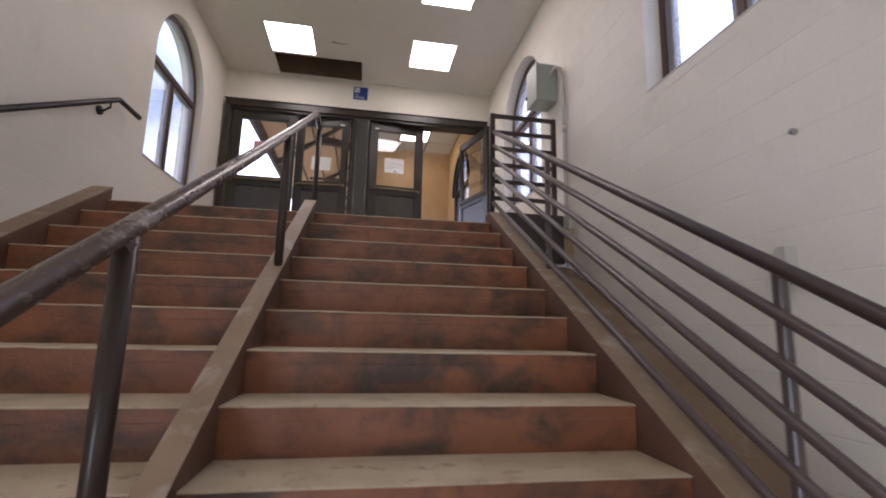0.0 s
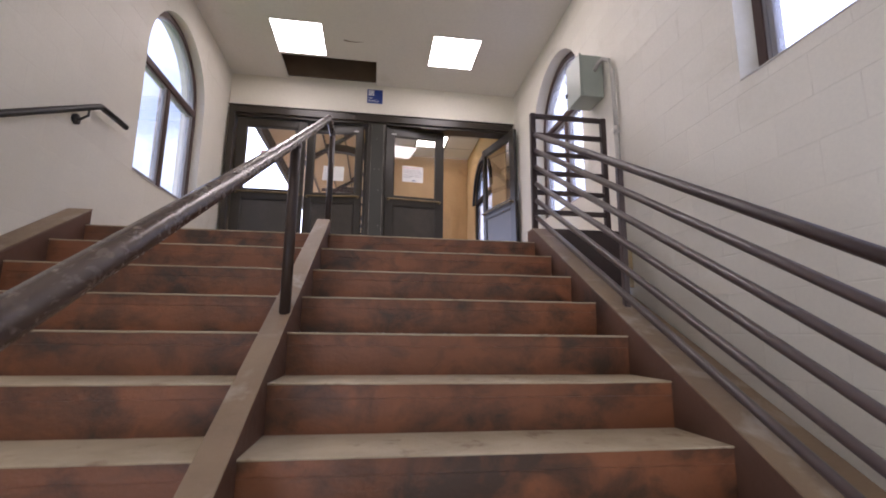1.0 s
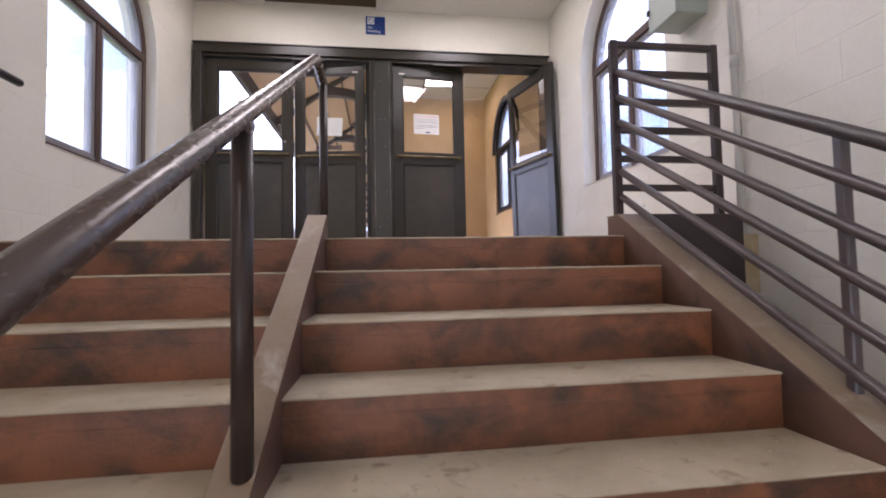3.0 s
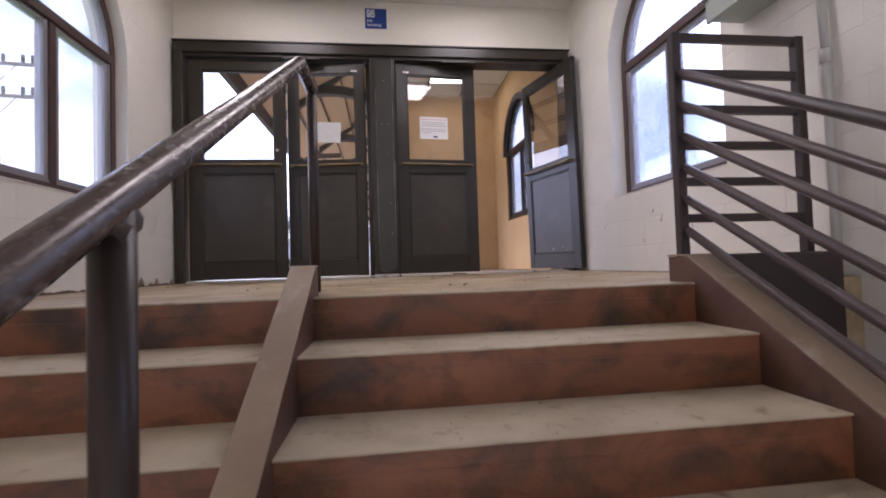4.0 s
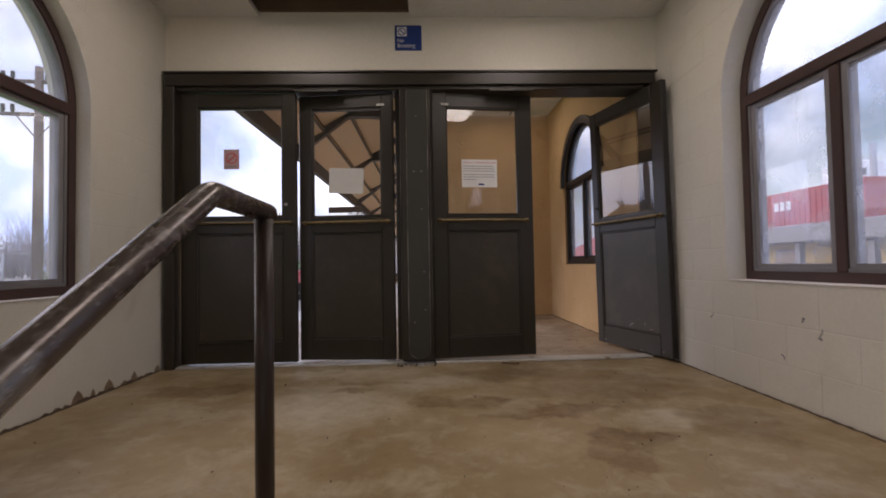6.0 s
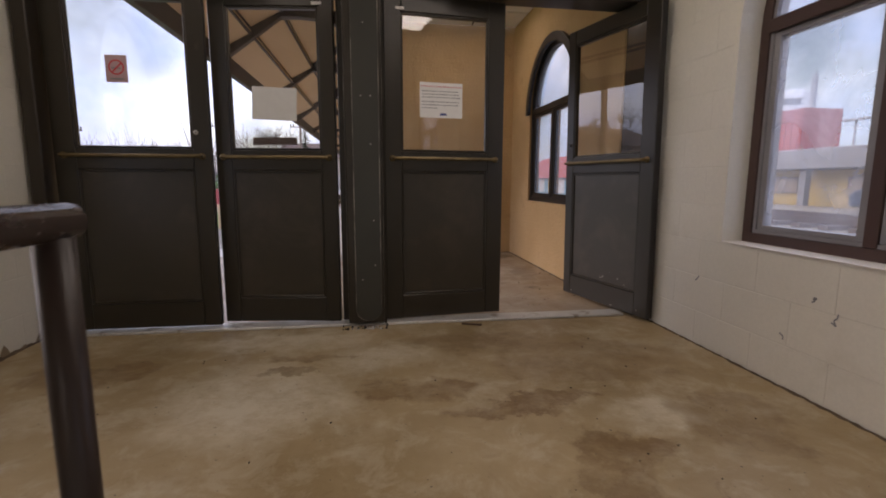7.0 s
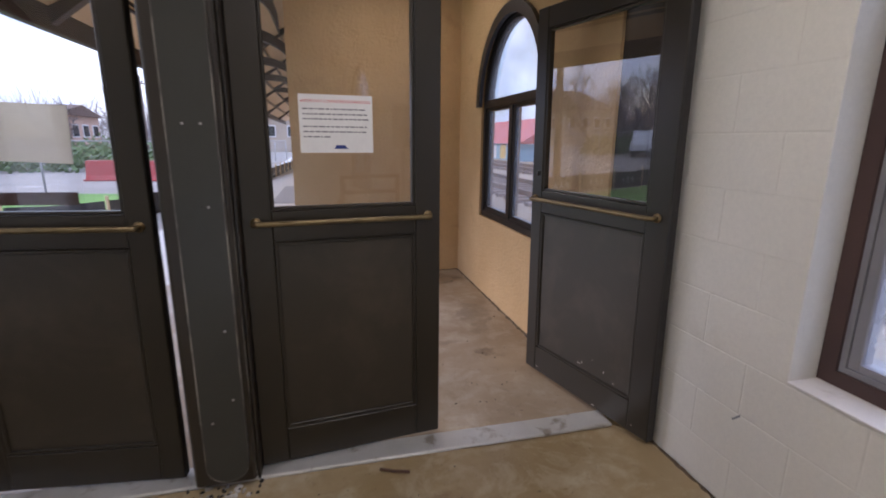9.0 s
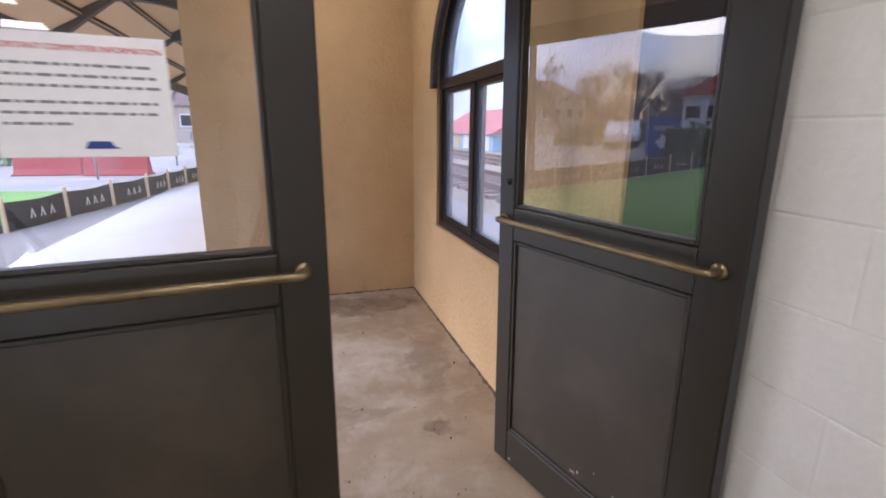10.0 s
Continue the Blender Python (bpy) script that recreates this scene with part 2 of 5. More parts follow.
DOOR_PANEL = surface("brown door panel paint", (0.0370, 0.0295, 0.0190), (0.0280, 0.0222, 0.0146), 0.36, 1.2, 80, 0.06, rough_vary=0.06, specular=0.6, spots=(0.060, 0.046, 0.032), spot_scale=3.2, spot_at=(0.48, 0.72))
FRAME = surface("chipped door frame paint", (0.030, 0.0225, 0.0145), (0.020, 0.015, 0.0100), 0.34, 2.0, 60, 0.10, spots=(0.17, 0.14, 0.11), spot_scale=20.0, spot_at=(0.70, 0.76))
PLATE = surface("greenish brown plate paint", (0.040, 0.040, 0.033), (0.030, 0.030, 0.025), 0.34, 2.0, 60, 0.14, spots=(0.16, 0.15, 0.13), spot_scale=22.0, spot_at=(0.74, 0.80))
EDGEWEAR = surface("paint worn at the edge", (0.085, 0.078, 0.066), (0.045, 0.040, 0.033), 0.45, 3.0, 60, 0.1, spots=(0.26, 0.24, 0.20), spot_scale=7.0, spot_at=(0.46, 0.60), stretch=(1, 1, 0.6))
WIN_FRAME = surface("brown window frame", (0.075, 0.040, 0.034), (0.055, 0.030, 0.026), 0.45, 2.0, 60, 0.1)
WIN_IN = surface("grey window sash", (0.31, 0.30, 0.315), (0.22, 0.21, 0.225), 0.4, 3.0, 60, 0.05, metal=0.2)
SILL = surface("white sill paint", (0.78, 0.74, 0.70), (0.68, 0.63, 0.58), 0.55, 3.0, 50, 0.2, spots=(0.50, 0.43, 0.37), spot_scale=7.0, spot_at=(0.60, 0.74))
ALU = surface("worn aluminium", (0.62, 0.61, 0.58), (0.46, 0.445, 0.42), 0.42, 3.0, 80, 0.15, metal=0.35, spots=(0.30, 0.26, 0.21), spot_scale=8.0)
GALV0 = surface("grey bolt steel", (0.36, 0.35, 0.34), (0.28, 0.27, 0.26), 0.5, 4.0, 60, 0.1, metal=0.4)
BRASS = surface("tarnished brass", (0.270, 0.200, 0.098), (0.12, 0.090, 0.050), 0.40, 8.0, 60, 0.06, metal=0.75)
STUCCO = surface("tan stucco", (0.64, 0.438, 0.235), (0.55, 0.358, 0.180), 0.85, 1.6, 28, 0.9, bump_at=34, spots=(0.45, 0.29, 0.15), spot_scale=3.0, spot_at=(0.60, 0.80), specular=0.2)
TIMBER = surface("dark brown timber", (0.060, 0.036, 0.028), (0.038, 0.024, 0.020), 0.6, 2.0, 30, 0.3, stretch=(1, 0.2, 1))
BOARD = surface("tan soffit board", (0.76, 0.57, 0.35), (0.68, 0.49, 0.29), 0.7, 1.5, 30, 0.2, stretch=(1, 0.3, 1))
BOXGREEN = surface("grey green enamel", (0.36, 0.40, 0.35), (0.30, 0.34, 0.30), 0.45, 3.0, 60, 0.06)
CONDUIT = surface("painted conduit", (0.52, 0.50, 0.46), (0.44, 0.42, 0.39), 0.5, 4.0, 60, 0.08)
PAPER = surface("white paper", (0.80, 0.79, 0.77), (0.76, 0.75, 0.73), 0.8, 3.0, 30, 0.03)
BLUE = surface("blue sign face", (0.010, 0.045, 0.22), (0.008, 0.036, 0.18), 0.4, 3.0, 30, 0.02)
WHITE = surface("white lettering", (0.80, 0.80, 0.80), (0.76, 0.76, 0.76), 0.5, 3.0, 30, 0.0)
RED = surface("red print", (0.62, 0.05, 0.06), (0.55, 0.04, 0.05), 0.6, 3.0, 30, 0.0)
INK = surface("grey print", (0.24, 0.24, 0.25), (0.19, 0.19, 0.20), 0.7, 9.0, 60, 0.0)
NAVY = surface("navy print", (0.02, 0.05, 0.22), (0.02, 0.04, 0.18), 0.6, 9.0, 60, 0.0)
PINK = surface("faded sticker", (0.50, 0.33, 0.34), (0.44, 0.28, 0.29), 0.6, 5.0, 40, 0.02)
DEBRIS = surface("paint crumbs", (0.62, 0.60, 0.57), (0.30, 0.26, 0.22), 0.8, 20.0, 60, 0.1)
SOOT = surface("black crumbs", (0.02, 0.02, 0.02), (0.03, 0.025, 0.02), 0.8, 20.0, 60, 0.1)
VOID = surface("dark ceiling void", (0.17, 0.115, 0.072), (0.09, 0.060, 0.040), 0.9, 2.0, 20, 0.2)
TILE = surface("ceiling tile", (0.80, 0.79, 0.76), (0.74, 0.73, 0.70), 0.8, 2.0, 90, 0.25)
GRID = surface("dark tile grid", (0.05, 0.05, 0.05), (0.04, 0.04, 0.04), 0.5, 2.0, 30, 0.0)
LAMP = glow("lit troffer diffuser", (1.0, 0.965, 0.91), LAMP_POWER)
PANE = glass("window glass", 0.05, (1, 1, 1), 0.12)
DUSTY_PANE = glass("dusty window glass", 0.05, (1, 1, 1), 0.30)
DOOR_PANE = glass("door glass", 0.095, (0.94, 0.94, 0.93), 0.02)


# ---- building tools ----
def part(name, bm, material, parent=None, label=""):
    me = bpy.data.meshes.new(name)
    bm.normal_update()
    bm.to_mesh(me)
    bm.free()
    me.materials.append(material)
    ob = new(name, me)
    if parent:
        ob.parent = parent
    if label:
        ob["label"] = label
    return ob


def thing(name, label, category, at=None, group="", kind=""):
    ob = new(name)
    if at is not None:
        ob.matrix_world = at
    return tagged(ob, label, category, group, kind)


def box(x0, x1, y0, y1, z0, z1, bevel=0.0, bm=None, seg=1):
    b = bm or bmesh.new()
    made = bmesh.ops.create_cube(b, size=1.0, matrix=Matrix.LocRotScale(((x0 + x1) / 2, (y0 + y1) / 2, (z0 + z1) / 2), None, (abs(x1 - x0), abs(y1 - y0), abs(z1 - z0))))
    if bevel:
        edges = {e for v in made["verts"] for e in v.link_edges}
        bmesh.ops.bevel(b, geom=list(edges), offset=bevel, segments=seg, affect="EDGES", profile=0.5)
    return b


def smooth(ob):
    for p in ob.data.polygons:
        p.use_smooth = True
    return ob


def tube(path, radius, sides=10, bm=None, cap=True, flat=1.0):
    """A pipe along a path of points; radius is one number or one for each point."""
    b = bm or bmesh.new()
    pts = [Vector(p) for p in path]
    radii = radius if isinstance(radius, (list, tuple)) else [radius] * len(pts)
    rings, up = [], Vector((0, 0, 1))
    for i, p in enumerate(pts):
        d = (pts[min(i + 1, len(pts) - 1)] - pts[max(i - 1, 0)]).normalized()
        side = d.cross(up if abs(d.z) < 0.95 else Vector((0, 1, 0))).normalized()
        top = side.cross(d)
        rings.append([b.verts.new(p + radii[i] * (math.cos(a) * side + flat * math.sin(a) * top)) for a in (2 * math.pi * k / sides for k in range(sides))])
    for r, s in zip(rings, rings[1:]):
        for k in range(sides):
            b.faces.new((r[k], r[(k + 1) % sides], s[(k + 1) % sides], s[k]))
    if cap:
        b.faces.new(rings[0][::-1])
        b.faces.new(rings[-1])
    return b


def bend(a, corner, c, r, steps=5):
    """Points that round the corner of a path."""
    a, corner, c = Vector(a), Vector(corner), Vector(c)
    p, q = corner + (a - corner).normalized() * r, corner + (c - corner).normalized() * r
    return [p * (1 - t) ** 2 + corner * 2 * t * (1 - t) + q * t * t for t in (k / steps for k in range(steps + 1))]


def prism(points, x0, x1, axis="x", bevel=0.0):
    """A flat outline drawn out along one axis."""
    b = bmesh.new()
    def at(u, v, w):
        return {"x": (w, u, v), "y": (u, w, v), "z": (u, v, w)}[axis]
    lo = [b.verts.new(at(u, v, x0)) for u, v in points]
    hi = [b.verts.new(at(u, v, x1)) for u, v in points]
    k = len(points)
    b.faces.new(lo)
    b.faces.new(hi[::-1])
    for i in range(k):
        b.faces.new((lo[i], hi[i], hi[(i + 1) % k], lo[(i + 1) % k]))
    bmesh.ops.recalc_face_normals(b, faces=b.faces[:])
    if bevel:
        bmesh.ops.bevel(b, geom=b.edges[:], offset=bevel, segments=2, affect="EDGES", profile=0.5)
    return b


def arch_z(y, win):
    yc, half, sill, spring = win
    d = half * half - (y - yc) ** 2
    return spring + math.sqrt(max(d, 0))


def arched_wall(name, x_in, x_out, y0, y1, z0, z1, wins, material, label=""):
    """A thick wall across x with arched openings through it."""
    b = bmesh.new()
    out = 1 if x_out > x_in else -1
    def quad(p, q, r, s, to=None):
        f = b.faces.new([b.verts.new(v) for v in (p, q, r, s)])
        f.normal_update()
        if to and f.normal.dot(Vector(to)) < 0:
            f.normal_flip()
    def column(ya, yb, za, zb, zc, zd):
        for x, to in ((x_in, (-out, 0, 0)), (x_out, (out, 0, 0))):
            quad((x, ya, za), (x, yb, zb), (x, yb, zd), (x, ya, zc), to)
    y = y0
    for win in sorted(wins):
        yc, half, sill, spring = win
        column(y, yc - half, z0, z0, z1, z1)
        ys = [yc - half * math.cos(math.pi * k / 32) for k in range(33)]
        for ya, yb in zip(ys, ys[1:]):
            column(ya, yb, z0, z0, sill, sill)
            column(ya, yb, arch_z(ya, win), arch_z(yb, win), z1, z1)
            quad((x_in, ya, arch_z(ya, win)), (x_in, yb, arch_z(yb, win)), (x_out, yb, arch_z(yb, win)), (x_out, ya, arch_z(ya, win)), (0, yc - (ya + yb) / 2, spring - arch_z((ya + yb) / 2, win)))
        quad((x_in, ys[0], sill), (x_in, ys[-1], sill), (x_out, ys[-1], sill), (x_out, ys[0], sill), (0, 0, 1))
        for ye, s in ((ys[0], 1), (ys[-1], -1)):
            quad((x_in, ye, sill), (x_in, ye, spring), (x_out, ye, spring), (x_out, ye, sill), (0, s, 0))
        y = yc + half
    column(y, y1, z0, z0, z1, z1)
    for ye in (y0, y1):
        quad((x_in, ye, z0), (x_in, ye, z1), (x_out, ye, z1), (x_out, ye, z0))
    for z in (z0, z1):
        quad((x_in, y0, z), (x_in, y1, z), (x_out, y1, z), (x_out, y0, z))
    ob = part(name, b, material)
    return tagged(ob, label, "wall", kind="structure")


def text_mesh(name, body, size, material, parent, m, label="", align="CENTER"):
    cu = bpy.data.curves.new(name, "FONT")
    cu.body, cu.size, cu.align_x, cu.align_y, cu.extrude = body, size, align, "CENTER", 0.0008
    tmp = bpy.data.objects.new(name, cu)
    scene.collection.objects.link(tmp)
    bpy.context.view_layer.update()
    me = bpy.data.meshes.new_from_object(tmp.evaluated_get(bpy.context.evaluated_depsgraph_get()))
    bpy.data.objects.remove(tmp)
    me.materials.clear()
    me.materials.append(material)
    ob = new(name, me)
    ob.parent = parent
    ob.matrix_local = m
    if label:
        ob["label"] = label
    return ob


# ---- the hall: sizes ----
XW = 1.875          # half the hall's width
RISE, GOING = 0.1632, 0.2865
EDGE = 3.25         # the landing's edge
EDGE1, DROP1 = 2.95, 0.149   # the first step below the landing
SLOPE = RISE / GOING
WIN_R = [(4.625, 0.65, 0.605, 1.69), (1.50, 0.65, 0.67, 1.755)]
WIN_L = [(4.625, 0.65, 0.59, 1.665)]
WIN_P = [(7.66, 0.63, 0.70, 1.69)]
LIGHT_OPENING = (-3.3, 1.2, -2.87, -1.75)   # unseen open arch, added at the stairs' foot for the fill lamp
CEILING = 2.64
LOW = -2.9          # the floor at the stairs' foot

# ---- structure ----
wall_right = arched_wall("wall_right", XW + 0.004, XW + 0.24, -6.0, 6.06, LOW - 0.2, CEILING + 0.5, WIN_R, BLOCK, "cream painted concrete block wall with arched windows")
wall_left = arched_wall("wall_left", -XW - 0.004, -XW - 0.24, -6.0, 6.06, LOW - 0.2, CEILING + 0.5, WIN_L + [LIGHT_OPENING], BLOCK, "cream painted concrete block wall with an arched window")
wall_back = tagged(part("wall_back", box(-XW - 0.24, XW + 0.24, -6.2, -6.003, LOW - 0.2, CEILING + 0.5), PLASTER), "plain cream wall closing the lower passage", "wall", kind="structure")

# door wall: two piers and the lintel
b = box(-2.115, -1.852, 6.06, 6.26, -0.2, 3.1)
box(1.832, 2.115, 6.06, 6.26, -0.2, 3.1, bm=b)
box(-1.852, 1.832, 6.06, 6.26, 2.172, 3.1, bm=b)
wall_door = tagged(part("wall_door", b, PLASTER), "cream plastered wall above the double doors", "wall", kind="structure")
b = box(-2.115, -1.852, 6.263, 6.29, -0.2, 3.7)
box(1.70, 1.80, 6.263, 6.29, 2.172, 3.7, bm=b)
box(-1.852, 1.70, 6.263, 6.29, 2.172, 3.7, bm=b)
wall_porch_front = tagged(part("wall_porch_front", b, STUCCO), "tan stucco facing of the door wall", "wall", kind="structure")

# ceiling with an open panel
b = bmesh.new()
HOLE = (-1.18, -0.04, 5.50, 6.055)
for x0, x1, y0, y1 in ((-XW, HOLE[0], -6, 6.057), (HOLE[1], XW, -6, 6.057), (HOLE[0], HOLE[1], -6, HOLE[2])):
    box(x0, x1, y0, y1, CEILING, CEILING + 0.035, bm=b)
ceiling = tagged(part("ceiling", b, CEIL), "off-white painted panel ceiling with one panel missing", "ceiling", kind="structure")
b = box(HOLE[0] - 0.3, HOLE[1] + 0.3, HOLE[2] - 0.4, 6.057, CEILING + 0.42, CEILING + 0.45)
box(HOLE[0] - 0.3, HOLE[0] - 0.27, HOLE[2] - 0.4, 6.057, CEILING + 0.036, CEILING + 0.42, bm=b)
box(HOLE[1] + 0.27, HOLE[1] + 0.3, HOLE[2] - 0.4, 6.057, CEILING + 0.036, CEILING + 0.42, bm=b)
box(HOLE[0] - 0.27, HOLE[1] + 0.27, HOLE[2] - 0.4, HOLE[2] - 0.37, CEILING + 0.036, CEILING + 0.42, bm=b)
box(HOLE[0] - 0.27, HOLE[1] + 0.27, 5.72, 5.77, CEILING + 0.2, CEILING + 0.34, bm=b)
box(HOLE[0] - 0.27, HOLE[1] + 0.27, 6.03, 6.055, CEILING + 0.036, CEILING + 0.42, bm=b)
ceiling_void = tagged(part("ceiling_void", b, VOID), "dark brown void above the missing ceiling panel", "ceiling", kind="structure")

# floors
floor = tagged(part("floor", box(-XW, XW, EDGE + 0.02, 6.10, -0.30, -0.002), FLOOR), "worn tan concrete landing with damp stains", "floor", kind="structure")
porch_floor = tagged(part("porch_floor", box(-XW - 0.2, 1.80, 6.102, 9.0, -0.30, -0.004), PORCH_FLOOR), "worn concrete porch floor", "floor", kind="structure")
low_floor = tagged(part("low_floor", box(-XW, XW, -6, EDGE - 17 * GOING, LOW - 0.2, LOW), FLOOR), "concrete floor at the foot of the stairs", "floor", kind="structure")

# ---- stairs ----
stairs = thing("stairs", "red-brown painted concrete stairs with worn pale treads", "stairs", kind="structure")
SKEW = 0.0165       # the middle kerb drifts aside down the flight, metres a metre
for i in range(0, 18):
    y, z = (EDGE1 - (i - 1) * GOING, -DROP1 - (i - 1) * RISE) if i else (EDGE, 0.0)
    aside = SKEW * min(0.0, y - 3.3)
    for x0, x1 in ((-1.738, -0.352 + aside), (-0.290 + aside, 1.135)):
        back = y + (GOING if i > 1 else EDGE - EDGE1) if i else y + 0.035
        b = box(x0, x1, y + 0.0055, back + 0.012, z - RISE - 0.02, z - 0.052)
        box(x0, x1, y + 0.004, back + 0.006, z - 0.0515, z - 0.0065, 0.0012, bm=b)
        step = part("step", b, RISER, stairs)
        b = box(x0, x1, y - 0.001, back + (0.004 if i else 0), z - 0.007, z, 0.003, seg=2)
        # worn, uneven front edges
        long = [e for e in b.edges if abs(e.verts[0].co.x - e.verts[1].co.x) > 0.5]
        bmesh.ops.subdivide_edges(b, edges=long, cuts=44)
        for v in b.verts:
            worn = noise.noise(Vector((v.co.x * 7.0, i * 3.7, x0))) + 0.7 * noise.noise(Vector((v.co.x * 26.0, i * 1.9, x1)))
            if v.co.y < y + 0.02:
                v.co.y += 0.0035 * worn
                v.co.z -= 0.0022 * max(0.0, worn)
            v.co.z += 0.0015 * noise.noise(Vector((v.co.x * 2.0, v.co.y * 3, i)))
        part("tread", b, TREAD, step, "worn pale concrete tread")


def kerb(name, x0, x1, end, label, skew=0.0):
    """A sloping kerb beside the steps with a short level head; skew: its drift in x down the slope."""
    t = thing(name, label, "kerb", kind="structure")
    low = EDGE - 17 * GOING
    def top(y):
        return 0.10 + (y - 3.30) * SLOPE
    pts = [(low, top(low) - 0.6), (low, top(low)), (3.30, 0.10), (end, 0.10), (end, -0.3), (3.3, -0.5)]
    def skewed(b):
        for v in b.verts:
            v.co.x += skew * min(0.0, v.co.y - 3.3)
        return b
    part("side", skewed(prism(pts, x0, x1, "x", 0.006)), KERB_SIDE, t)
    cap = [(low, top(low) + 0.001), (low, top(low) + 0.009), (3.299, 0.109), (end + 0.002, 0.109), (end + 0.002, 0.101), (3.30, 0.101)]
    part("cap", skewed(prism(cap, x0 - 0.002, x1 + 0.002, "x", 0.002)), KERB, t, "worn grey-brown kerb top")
    return t


kerb("middle_kerb", -0.362, -0.280, 3.365, "worn brown concrete kerb between two flights", SKEW)
kerb("right_kerb", 1.138, 1.246, 3.42, "brown painted concrete kerb below the guard rail")
kerb("left_kerb", -XW, -1.742, 3.31, "brown painted concrete kerb along the block wall")
# this kerb's shade is put into its colour by the darker rail paint
tagged(part("landing_kerb", box(1.249, 1.79, 3.258, 3.42, -0.315, 0.105, 0.006), DARK_STEEL), "kerb at the landing's open edge, painted dark brown for its shade", "kerb", kind="structure")
low = EDGE - 17 * GOING
tagged(part("well_slab", prism([(low, LOW), (3.33, -0.33), (3.33, -0.6), (low, LOW - 0.3)], 1.249, XW - 0.012), KERB), "sloping concrete slab beside the stairs", "slab", kind="structure")

# ---- railings ----
def rail_z(y):
    return 0.872 + (y - 3.38) * 0.557


def rail_x(y):
    d = max(0.0, 3.38 - y)
    return -0.331 + 0.014 * d - 0.0062 * d * d


middle_rail = thing("stair_handrail", "worn brown steel pipe handrail on three posts", "handrail")
yb = -1.6
path = [*((rail_x(y), y, rail_z(y)) for y in (yb, -1.0, -0.4, 0.2, 0.8, 1.4, 2.0, 2.6)), *bend((rail_x(2.9), 2.9, rail_z(2.9)), (-0.331, 3.38, 0.872), (-0.331, 3.70, 0.868), 0.022), (-0.331, 3.692, 0.868)]
smooth(part("top_rail", tube(path, 0.0235, 16), WORN, middle_rail, "steel rail worn to bare metal on top"))
for y in (2.13, 0.57, -0.98):
    z0 = 0.10 + (y - 3.30) * SLOPE
    smooth(part("post", tube([(rail_x(y), y, z0 - 0.03), (rail_x(y), y, rail_z(y) - 0.01)], 0.0225, 14), POST, middle_rail))
smooth(part("post", tube([(-0.331, 3.66, -0.002), (-0.331, 3.66, 0.85)], 0.0225, 14), POST, middle_rail))
for y in (2.13, 0.57):
    z0 = 0.10 + (y - 3.30) * SLOPE
    smooth(part("weld", tube([(rail_x(y), y - 0.02, rail_z(y) - 0.036), (rail_x(y), y + 0.02, rail_z(y) - 0.016)], 0.022, 10), STEEL, middle_rail))

guard = thing("guard_rail", "brown steel guard rail with sloping pipes and square end panel", "railing")
GX = 1.20
for k in range(6):
    z = 0.855 - 0.130 * k
    r = 0.021 if k == 0 else 0.0175
    p = [(GX, yb, z + (yb - 3.37) * 0.566), (GX, 3.37, z)]
    smooth(part("pipe", tube(p, r, 10), DARK_STEEL if k == 0 else STEEL, guard, "darker top pipe" if k == 0 else ""))
for y in (2.235, 0.66, -0.9):
    z0 = 0.10 + (y - 3.30) * SLOPE
    part("post", box(GX + 0.004, GX + 0.034, y - 0.015, y + 0.015, z0 - 0.03, 0.855 + (y - 3.37) * 0.566 - 0.005, 0.004), STEEL, guard)
part("end_post", box(GX - 0.032, GX + 0.008, 3.37, 3.41, 0.09, 1.035, 0.004), DARK_STEEL, guard)
part("end_post", box(1.740, 1.780, 3.37, 3.41, 0.09, 1.035, 0.004), DARK_STEEL, guard)
for k in range(6):
    z = 1.016 - 0.152 * k
    part("bar", box(GX + 0.008, 1.740, 3.375, 3.405, z - 0.017, z + 0.017, 0.003), DARK_STEEL, guard)

wall_rail = thing("wall_handrail", "black steel wall handrail on round brackets", "handrail")
wx = -XW + 0.075
def wall_rail_z(y):
    return 0.815 + (y - 3.34) * 0.55
path = [(wx, yb, wall_rail_z(yb)), *bend((wx, 2, wall_rail_z(2)), (wx, 3.34, 0.815), (wx, 3.66, 0.815), 0.02, 3), (wx, 3.665, 0.815)]
smooth(part("rail", tube(path, 0.020, 12), BLACK, wall_rail))
for y, z in ((3.23, wall_rail_z(3.23)), (1.9, wall_rail_z(1.9)), (0.5, wall_rail_z(0.5))):
    br = part("bracket", tube([(wx, y, z - 0.018), (wx, y, z - 0.055), (-XW + 0.03, y, z - 0.085), (-XW - 0.002, y, z - 0.085)], 0.008, 8), BLACK, wall_rail)
    smooth(part("rosette", tube([(-XW - 0.002, y, z - 0.085), (-XW + 0.016, y, z - 0.085)], 0.034, 14), BLACK, br))

# ---- windows ----
def arch_outline(half, sill, spring, inset, steps=28):
    """Points (u, z) of an arched light, from its lower left corner round to its lower right one."""
    h = half - inset
    return [(-h, sill + inset)] + [(-h * math.cos(math.pi * k / steps), spring + h * math.sin(math.pi * k / steps)) for k in range(steps + 1)] + [(h, sill + inset)]


def strip(outer, inner, x0, x1, yc):
    """A ring between two outlines of the same number of points."""
    b = bmesh.new()
    k = len(outer)
    rows = [[b.verts.new((x, yc + u, z)) for u, z in line] for line, x in ((outer, x0), (inner, x0), (inner, x1), (outer, x1))]
    for r in range(4):
        p, q = rows[r], rows[(r + 1) % 4]
        for i in range(k):
            b.faces.new((p[i], p[(i + 1) % k], q[(i + 1) % k], q[i]))
    bmesh.ops.recalc_face_normals(b, faces=b.faces[:])
    return b


def sheet(outline, x, yc):
    b = bmesh.new()
    b.faces.new([b.verts.new((x, yc + u, z)) for u, z in outline])
    return b


